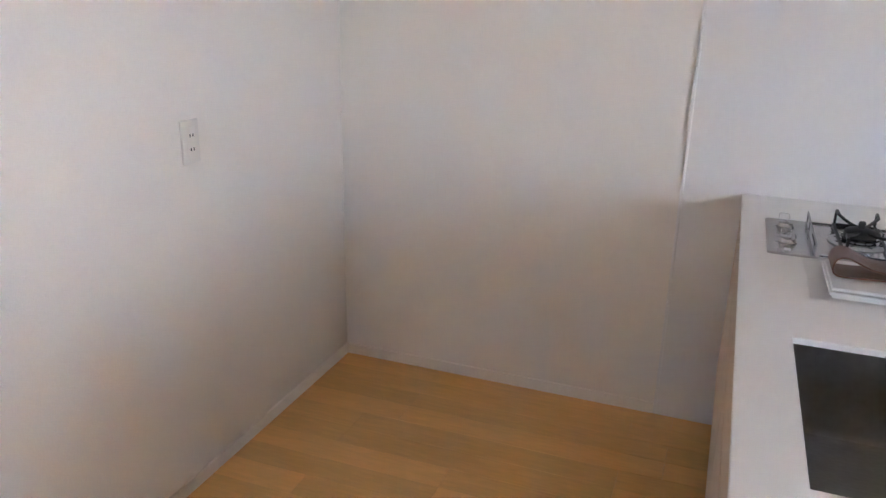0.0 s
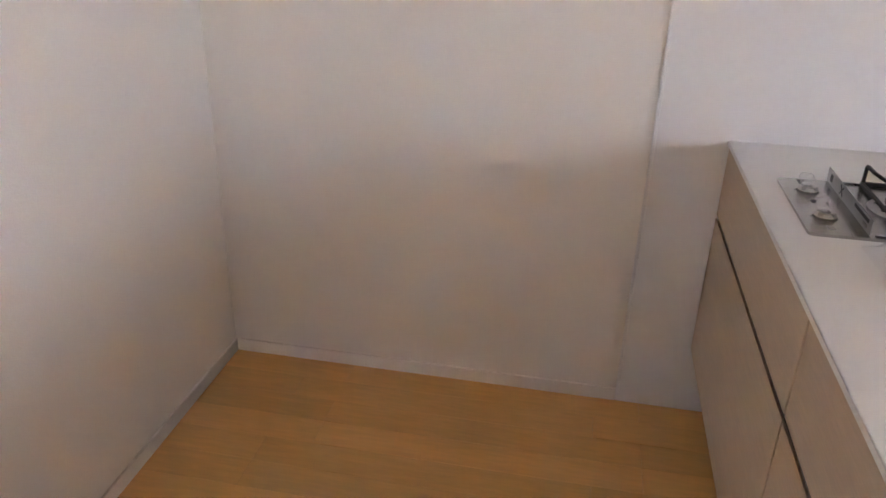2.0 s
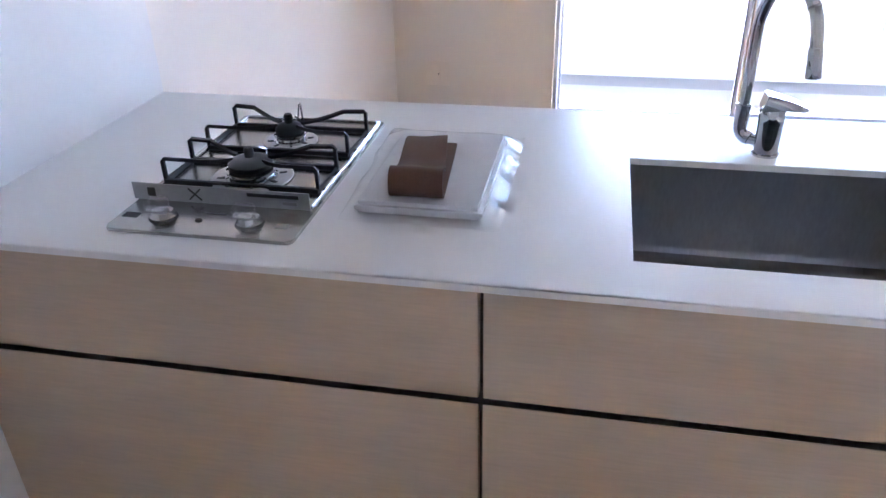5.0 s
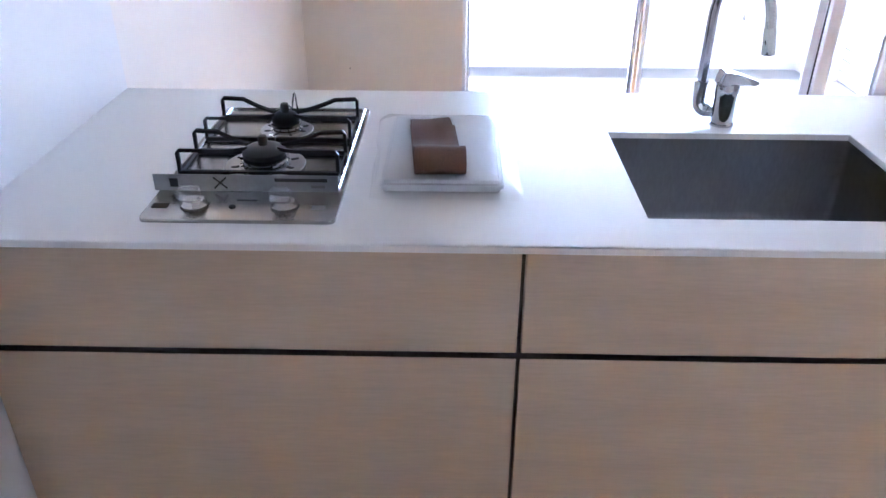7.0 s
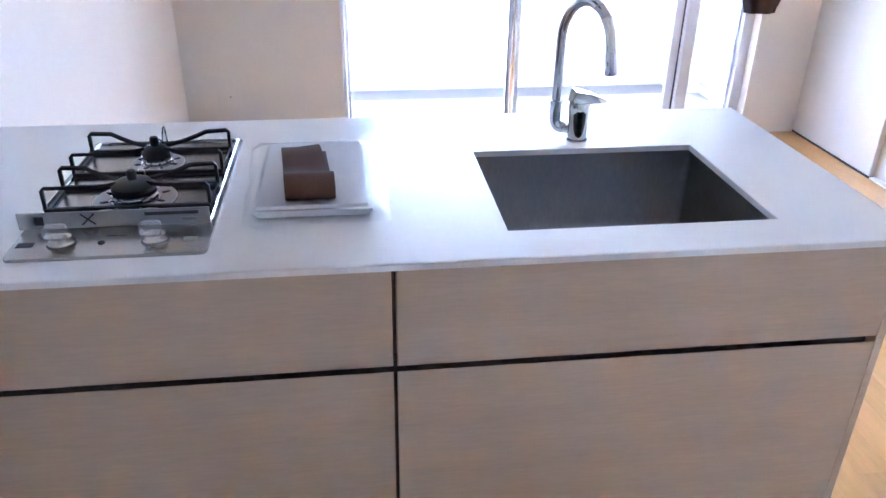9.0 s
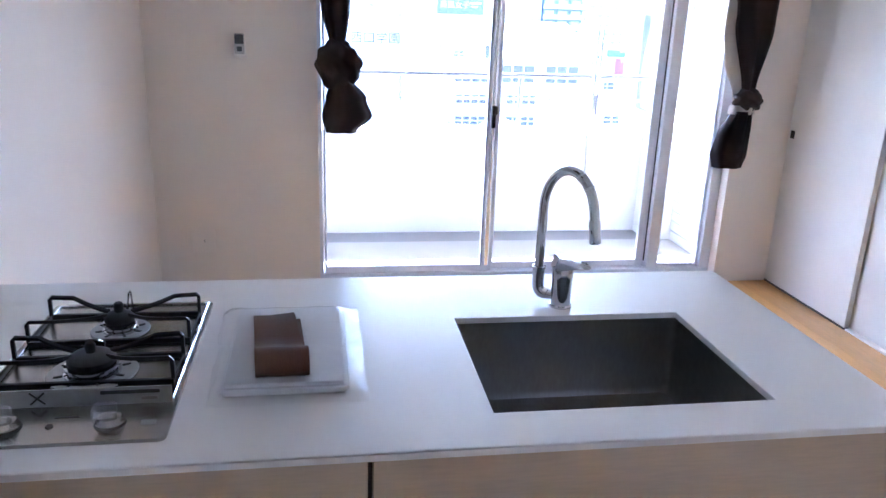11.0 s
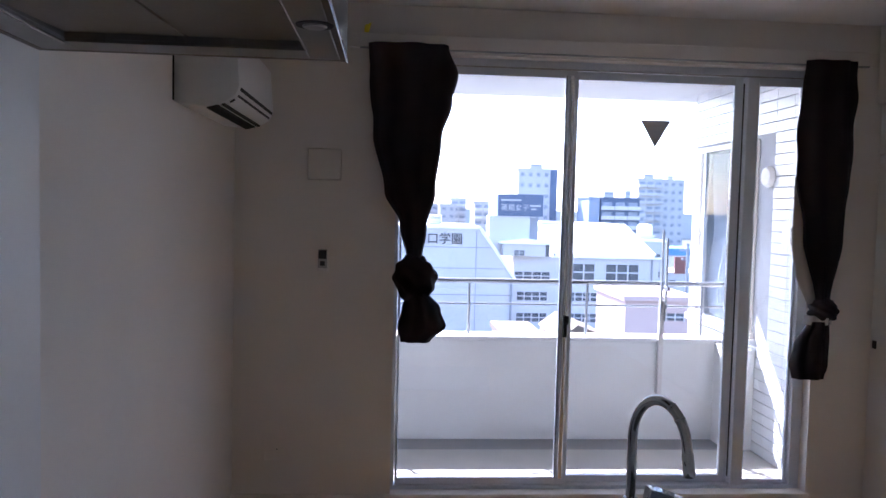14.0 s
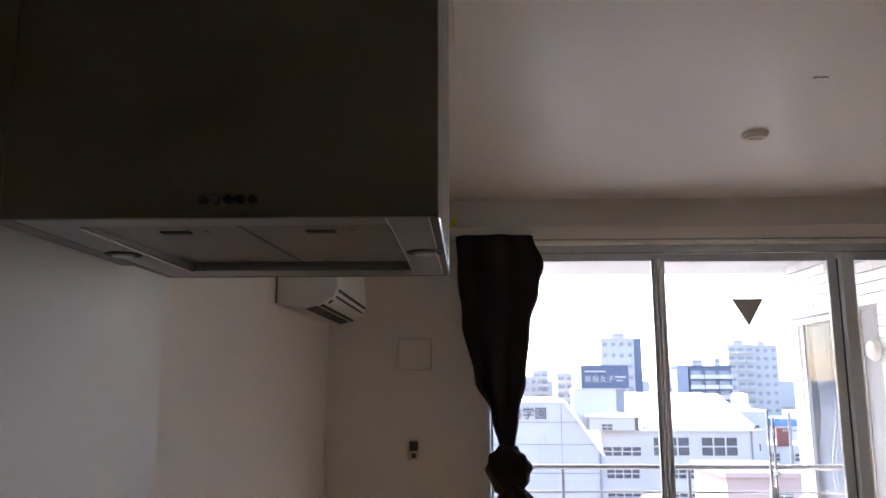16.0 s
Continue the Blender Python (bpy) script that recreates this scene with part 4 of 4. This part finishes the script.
box(TX + 0.012, TX + 0.22, wy0, wy1, wz1, 2.53, bm=wb)
box(TX + 0.22, TX + 3, 5.2, 5.46, -3, 2.53, bm=wb)
part("bed", wb, GROUT, wing, "grey tile bed")
ww = thing("window_2", (TX, 4.6, wz0), "white framed window in the tiled wing", "window", kind="structure")
wf = TX - 0.02
part("jamb", box(wf, TX + 0.06, wy1 - 0.09, wy1 + 0.01, wz0, wz1, 0.004, 1), TRIM, ww)
part("jamb", box(wf, TX + 0.06, wy0 - 0.01, wy0 + 0.05, wz0, wz1, 0.004, 1), TRIM, ww)
part("head", box(wf, TX + 0.06, wy0 - 0.01, wy1 + 0.01, wz1, wz1 + 0.04, 0.004, 1), TRIM, ww)
part("window_sill", box(wf - 0.04, TX + 0.06, wy0 - 0.03, wy1 + 0.03, wz0 - 0.05, wz0, 0.004, 1), TRIM, ww)
part("stile", box(wf + 0.02, TX + 0.03, wy1 - 0.14, wy1 - 0.09, wz0, wz1, 0.003, 1), ALUMINIUM, ww)
g2 = part("pane", box(TX + 0.01, TX + 0.016, wy0 + 0.05, wy1 - 0.14, wz0, wz1), DULLGLASS, ww, "clear glass pane")
g2.visible_shadow = False
structure("wing_room", box(TX + 0.9, TX + 1.0, 3.2, 5.2, -1, 2.53), PALEBLUE, "dim room wall behind the wing window")
nc = thing("net_curtain", (TX + 0.1, 4.6, wz0 + 0.05), "pale net curtain behind the wing window", "curtain")
ncb = bmesh.new()
rr = []
for i in range(61):
    y = wy0 + 0.05 + (wy1 - wy0 - 0.2) * i / 60
    rr.append([ncb.verts.new((TX + 0.06 + 0.014 * math.sin(i * 1.3) + 0.02 * (1 - j / 8) * math.sin(i * 0.14), y + 0.1 * (1 - j / 8) * math.sin(j), wz0 + 0.02 + (wz1 - wz0 - 0.04) * j / 8)) for j in range(9)])
for a, c in zip(rr, rr[1:]):
    for j in range(8):
        ncb.faces.new((a[j], a[j + 1], c[j + 1], c[j]))
part("cloth", ncb, NET, nc, smooth=True)
vc = thing("wall_vent", (TX, 4.1, 1.81), "round white vent cap on the tiled wall", "vent")
vb = lathe([(0.02, 0), (0.07, 0), (0.075, 0.012), (0.06, 0.04), (0.03, 0.05), (0.01, 0.052)], 0, 0)
bmesh.ops.transform(vb, matrix=pose(TX - 0.001, 4.1, 1.81, 0, -90, 0), verts=vb.verts)
part("cap", vb, SWITCH, vc, smooth=True)
# hood-shaped exhaust cover, no lamp in it
lb = thing("exhaust_hood", (TX, 3.75, 1.44), "small white outdoor fitting on the tiled wall", "outdoor fitting")
part("shade", prism([(TX - 0.001, 1.36), (TX - 0.06, 1.36), (TX - 0.06, 1.46), (TX - 0.001, 1.56)], "y", 3.7, 3.8), SWITCH, lb)

# ---------- the city ----------
ground = structure("ground", box(-900, 900, 5.6, 2500, -21, -20), ASPHALT, "grey city ground far below")


def windows_on(parent, xs, zs, w, h, y, panes=1, depth=0.25, bar=0.12):
    """Framed windows on a wall that faces the balcony."""
    for x in xs:
        for z in zs:
            wd = part("window", box(x, x + w, y - 0.06, y + depth, z, z + h), FARGLASS, parent)
            for k in range(panes + 1):
                u = x + w * k / panes
                part("frame_bar", box(u - bar / 2, u + bar / 2, y - 0.14, y - 0.06, z - bar / 2, z + h + bar / 2), SHADEDWHITE, wd)
            part("frame_bar", box(x, x + w, y - 0.13, y - 0.062, z + h * 0.5 - bar / 2, z + h * 0.5 + bar / 2), SHADEDWHITE, wd)


def letters(text, size, deep, mat, at, parent, label=""):
    """Raised characters on a wall that faces the balcony."""
    tc = bpy.data.curves.new("letters", 'FONT')
    tc.body, tc.size, tc.extrude = text, size, deep
    tmp = bpy.data.objects.new("letters", tc)
    scene.collection.objects.link(tmp)
    bpy.context.view_layer.update()
    tme = bpy.data.meshes.new_from_object(tmp)
    bpy.data.objects.remove(tmp)
    tme.materials.append(mat)
    tob = new("lettering", tme)
    tob.matrix_basis = pose(*at, 90)
    return adopt(tob, parent, label)


# school: sloped wing with writing, main block, penthouse and rooftop sign
sch = thing("school_wing", (8, 118, -20), "white sloped school wing with dark lettering", "building")
part("wall", prism([(-12, -20), (20.9, -20), (20.9, -9.6), (15.3, -1.7), (-12, -1.7)], "y", 118, 140), SHADEDWHITE, sch)
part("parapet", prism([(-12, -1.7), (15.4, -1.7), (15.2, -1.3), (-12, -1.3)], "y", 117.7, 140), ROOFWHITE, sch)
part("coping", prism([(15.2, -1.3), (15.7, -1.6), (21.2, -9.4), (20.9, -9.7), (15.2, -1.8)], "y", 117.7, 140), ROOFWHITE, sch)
for z, xr in ((-4.7, 17.3), (-8.0, 19.6), (-12.2, 20.8)):
    part("joint", box(-12, xr, 117.93, 118, z, z + 0.12), GREYWALL, sch)
for x, zt_ in ((4.0, -1.9), (14.7, -1.9)):
    part("joint", box(x, x + 0.1, 117.94, 118, -20, zt_), GREYWALL, sch)
part("downpipe", box(20.3, 20.6, 117.7, 118, -20, -9.2), GREYWALL, sch)
letters("西口学園", 1.9, 0.06, INK, (5.0, 117.9, -4.0), sch, "dark grey raised characters")

main = thing("school_building", (34, 119, -20), "white school building with rows of windows", "building")
part("wall", box(20.95, 44.4, 118.5, 150, -20, -5.76), SHADEDWHITE, main)
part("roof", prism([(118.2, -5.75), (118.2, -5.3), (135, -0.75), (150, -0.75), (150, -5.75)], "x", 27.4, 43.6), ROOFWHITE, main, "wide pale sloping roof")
part("rake_board", prism([(118.2, -5.7), (118.2, -5.2), (135, -0.65), (135, -1.3)], "x", 27.1, 27.38), GREYWALL, main)
part("rake_board", prism([(118.2, -5.7), (118.2, -5.2), (135, -0.65), (135, -1.3)], "x", 43.62, 43.9), GREYWALL, main)
part("ridge_wall", box(28.2, 33.6, 134.2, 135, -2.2, -0.4), SHADEDWHITE, main)
part("eave", box(26.9, 44.6, 117.9, 118.49, -5.95, -5.7), ROOFWHITE, main)
windows_on(main, (20.95,), (-9.6,), 5.8, 1.25, 118.5, 4, bar=0.16)
windows_on(main, (28.5, 35.7), (-9.55,), 5.5, 2.6, 118.5, 3, bar=0.22)
for z in (-12.9, -16.3):
    windows_on(main, (21.4, 29.6, 36.3), (z,), 5.0, 1.35, 118.5, 4, bar=0.16)
part("downpipe", box(43.2, 43.4, 118.2, 118.49, -20, -6.0), GREYWALL, main)
annex = thing("school_annex", (46.6, 130, -20), "white flat-roofed school annex", "building")
part("wall", box(44.45, 48.8, 127, 133, -20, -3.5), SHADEDWHITE, annex)
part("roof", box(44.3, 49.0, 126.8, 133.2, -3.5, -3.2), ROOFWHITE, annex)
windows_on(annex, (45.4,), (-6.6,), 2.4, 1.0, 127, 2, 0.1)
windows_on(annex, (45.4,), (-9.6,), 2.4, 1.0, 127, 2, 0.1)
pent = thing("penthouse", (22.5, 117, -5.75), "small white gabled penthouse on the school", "penthouse")
part("wall", box(18.8, 25.5, 116.5, 118.1, -5.78, -3.8), SHADEDWHITE, pent)
# closed block; the porch's shade is only its dark colour
part("side_recess", box(25.5, 26.2, 116.9, 118.1, -5.78, -3.8), FARGLASS, pent, "solid block, dark colour for the shade of an open porch")
part("roof", prism([(18.2, -3.8), (26.5, -3.9), (26.4, -3.55), (22.3, -2.95), (18.3, -3.45)], "y", 116.1, 118.15), ROOFWHITE, pent)
windows_on(pent, (20.5,), (-5.65,), 1.7, 0.8, 116.5, 2, 0.1, 0.1)
tower = thing("sign_tower", (20.7, 119, -3), "white rooftop block carrying a dark sign", "rooftop block")
part("wall", box(16.7, 23.2, 118.2, 121.5, -5.74, 0.45), SHADEDWHITE, tower)
part("side_duct", box(23.2, 24.6, 118.7, 121, -5.7, 0.2), GREYWALL, tower)
sg = thing("roof_sign", (20.7, 118, 0.46), "dark blue rooftop sign with white characters", "sign")
part("board", prism([(18.0, 118.0), (25.2, 118.0), (25.2, 121.4), (18.3, 121.4)], "z", 0.46, 3.9), DARKBLUE, sg)
part("side_board", prism([(16.9, 121.0), (17.98, 118.0), (18.28, 121.4), (17.0, 121.4)], "z", 0.46, 3.7), BLUESIDE, sg, "pale blue angled sign flank")
letters("英風女子", 1.14, 0.05, SHADEDWHITE, (18.45, 117.94, 1.4), sg)
part("lettering_bar", box(18.5, 21.7, 117.9, 118.0, 2.85, 3.1), SHADEDWHITE, sg)
part("lettering_bar", box(23.1, 24.8, 117.9, 118.0, 2.0, 2.25), SHADEDWHITE, sg)
part("lettering_bar", box(23.3, 24.2, 117.9, 118.0, 1.5, 1.7), SHADEDWHITE, sg)
tank = thing("water_tank", (46, 130, -2.5), "white rooftop water tank", "water tank")
part("shell", lathe([(0.6, -2.4), (1.3, -2.4), (1.35, -1.0), (1.1, -0.6), (0.4, -0.5)], 46.2, 131, 24), ROOFWHITE, tank, smooth=True)
part("stand", box(44.9, 47.6, 129.8, 132.2, -3.2, -2.4), SHADEDWHITE, tank)


def flats(name, label, x0, x1, y, z1, storey, cols, wall, band, z0=-20, side=None, balcony=True, depth=14):
    """A block of flats with a balcony band or window row to each storey."""
    e = thing(name, ((x0 + x1) / 2, y, z0), label, "building")
    part("wall", box(x0, x1, y, y + depth, z0, z1), wall, e)
    part("roof", box(x0 - 0.3, x1 + 0.3, y - 0.3, y + depth, z1, z1 + 0.5), wall, e)
    if side:
        part("side_face", box(x1 - side[0], x1, y - 0.25, y, z0, z1 + 0.4), side[1], e)
        x1 = x1 - side[0]
    n = max(1, int((z1 - max(z0, -14)) / storey))
    wd = (x1 - x0) / cols
    for i in range(n):
        zt_ = z1 - 0.9 - storey * i
        for c in range(cols):
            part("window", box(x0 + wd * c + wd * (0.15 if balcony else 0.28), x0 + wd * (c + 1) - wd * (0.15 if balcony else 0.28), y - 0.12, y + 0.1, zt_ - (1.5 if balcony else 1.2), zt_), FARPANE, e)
            if balcony:
                part("balcony", box(x0 + wd * c + 0.1, x0 + wd * (c + 1) - 0.1, y - 1.2, y - 0.12, zt_ - 2.3, zt_ - 1.15), band, e)
    return e


flats("apartment_tower", "pale apartment tower with a dark blue flank", 42, 54.5, 240, 14.2, 3.4, 4, TOWERWALL, SHADEDWHITE, side=(2.2, DARKBLUE), balcony=False)
flats("apartment_block", "dark apartment block with white balcony bands", 63.3, 75.0, 220, 5.2, 2.85, 3, DARKBLUE, SHADEDWHITE)
flats("apartment_block", "blue-grey stair flank of an apartment block", 59.8, 63.0, 220, 5.3, 2.85, 1, BLUESIDE, SHADEDWHITE, balcony=False)
flats("apartment_tower", "tall pale apartment tower with stacked balconies", 101, 111, 300, 14.8, 3.3, 3, TOWERWALL, TOWERWALL)
flats("apartment_tower", "tall pale apartment tower flank with small windows", 111.4, 120.5, 301, 14.6, 3.3, 3, TOWERWALL, TOWERWALL, balcony=False)
rnd = random.Random(5)
for k in range(17):
    x = -18 + 5.6 * k if k < 10 else 44 + 9.5 * (k - 10)
    h = rnd.uniform(1.5, 7.0) if k < 10 else rnd.uniform(-1.0, 3.5)
    flats("city_block", "distant pale city block", x, x + rnd.uniform(4.2, 6.5), 262 + rnd.uniform(0, 60), h, 3.0, 2, rnd.choice((PALEBLUE, PALEBLUE, GREYWALL)), SHADEDWHITE, z0=-20, balcony=rnd.random() < 0.4)
# plain slab added as skyline, its haze only a pale colour
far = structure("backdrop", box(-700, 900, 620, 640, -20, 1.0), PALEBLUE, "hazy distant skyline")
for rx, ry, rz, sx, sz in ((8.5, 125, -0.7, 2.2, 1.1), (0.5, 124, -0.7, 1.5, 0.9), (66, 222, 6.3, 3.0, 1.2), (72, 223, 6.3, 1.6, 1.6),
                       (48, 243, 15.3, 4.0, 1.0), (106, 303, 15.9, 4.0, 1.2), (116, 306, 15.7, 2.6, 1.2)):
    eq = thing("roof_equipment", (rx, ry, rz), "grey rooftop equipment housing on a flat roof", "rooftop equipment", "rooftop housings")
    part("housing", box(rx - sx / 2, rx + sx / 2, ry - 1, ry + 1, rz - 0.6, rz + sz, 0.08, 1), PALEBLUE, eq)
    part("vent_band", box(rx - sx * 0.4, rx + sx * 0.4, ry - 1.06, ry - 1.0, rz + sz * 0.25, rz + sz * 0.6), GREYWALL, eq)
low = thing("low_building", (27, 71, -20), "dusty pink flat-roofed building", "building")
part("wall", box(23.6, 30.4, 70, 80, -20, -6.9), PINKWALL, low)
part("roof_slab", box(23.3, 30.8, 69.6, 80.2, -6.9, -6.45), PINKWALL, low)
windows_on(low, (27.6,), (-8.8,), 1.8, 0.7, 70, 2, 0.1)
low = thing("low_building", (18, 76, -20), "low dusty pink building with a brown gable roof", "building")
part("wall", box(18.3, 23.4, 74, 84, -20, -11.4), PINKWALL, low)
part("roof_slab", prism([(18.0, -11.4), (23.8, -11.4), (20.0, -9.9)], "y", 73.6, 84), TANROOF, low)
low = thing("low_building", (14, 82, -20), "low pink building with a flat brown roof", "building")
part("wall", box(14.0, 18.2, 84, 92, -20, -12.9), PINKWALL, low)
part("roof_slab", box(13.6, 18.4, 83.6, 92, -12.9, -12.3), TANROOF, low)
low = thing("low_building", (65, 160, -20), "building with a bright blue roof", "building")
part("wall", box(60, 70, 160, 172, -20, -7.6), SHADEDWHITE, low)
part("roof_slab", box(59.5, 70.5, 159.5, 172, -7.6, -6.1), BLUEROOF, low)
low = thing("low_building", (53, 131, -20), "narrow building with a rusty red front", "building")
part("wall", box(49, 58, 131, 142, -20, -9.0), SHADEDWHITE, low)
part("front", box(51.8, 53.8, 130.6, 131, -9.2, -6.2), REDSIGN, low)
windows_on(low, (49.6, 54.6), (-11.6,), 2.6, 1.2, 131, 2, 0.1)
for px, py, pz in ((46.5, 112, -3.0), (30.5, 66, -6.0)):
    up = thing("utility_pole", (px, py, -20), "grey concrete utility pole", "utility pole")
    part("pole", tube([(px, py, -20), (px, py, pz)], 0.22, 10), GREYWALL, up)
    part("crossarm", box(px - 1.2, px + 1.2, py - 0.1, py + 0.1, pz - 1.2, pz - 0.9), GREYWALL, up)
    part("crossarm", box(px - 0.9, px + 0.9, py - 0.1, py + 0.1, pz - 2.6, pz - 2.35), GREYWALL, up)

# ---------- floor planks and wall tiles ----------
PW = 0.1007
cache = {}
row = 0
rp = random.Random(11)
while row * PW < EAST:
    x = row * PW
    y = SOUTH - rp.choice((0.1, 0.25, 0.4, 0.55, 0.7, 0.85)) * 0.9
    while y < NORTH:
        a, c = max(y, SOUTH), min(y + 0.909, NORTH)
        if c - a > 0.02:
            key = round(c - a, 3)
            if key not in cache:
                pb = box(0.0002, PW - 0.0002, 0.0002, key - 0.0002, -0.0119, 0, 0.0005, 1)
                me = bpy.data.meshes.new("plank")
                pb.to_mesh(me)
                pb.free()
                me.materials.append(PLANK)
                cache[key] = me
            ob = new("plank", cache[key])
            ob.matrix_basis = Matrix.Translation((x, a, 0))
            adopt(ob, floor)
        y += 0.909
    row += 1

TW, TH = 0.227, 0.075
tb = box(TX - 0.0, TX + 0.0118, 0.0015, TW - 0.0015, 0.003, TH - 0.003, 0.0015, 1)
tile_me = bpy.data.meshes.new("tile")
bmesh.ops.translate(tb, verts=tb.verts, vec=(-TX, 0, 0))
tb.to_mesh(tile_me)
tb.free()
tile_me.materials.append(TILE)
rest = bmesh.new()
for c in range(10):
    for r in range(36):
        y, z = NORTH + 0.225 + TW * c, BZ + TH * r
        if y + TW > 5.5 or z + TH > 2.565 or (y + TW > wy0 - 0.03 and y < wy1 + 0.03 and z + TH > wz0 - 0.05 and z < wz1 + 0.04):
            continue
        if c < 6:
            ob = new("tile", tile_me)
            ob.matrix_basis = Matrix.Translation((TX, y, z))
            adopt(ob, wing)
        else:
            vs = [rest.verts.new((TX + dx, y + dy, z + dz)) for dx, dy, dz in ((0, 0.003, 0.004), (0, TW - 0.003, 0.004), (0, TW - 0.003, TH - 0.004), (0, 0.003, TH - 0.004),
                                                                          (0.0118, 0.001, 0.001), (0.0118, TW - 0.001, 0.001), (0.0118, TW - 0.001, TH - 0.001), (0.0118, 0.001, TH - 0.001))]
            for f in ((0, 1, 2, 3), (0, 1, 5, 4), (1, 2, 6, 5), (2, 3, 7, 6), (3, 0, 4, 7)):
                rest.faces.new([vs[i] for i in f])
part("tile_field", rest, TILE, wing, kind="stuff")
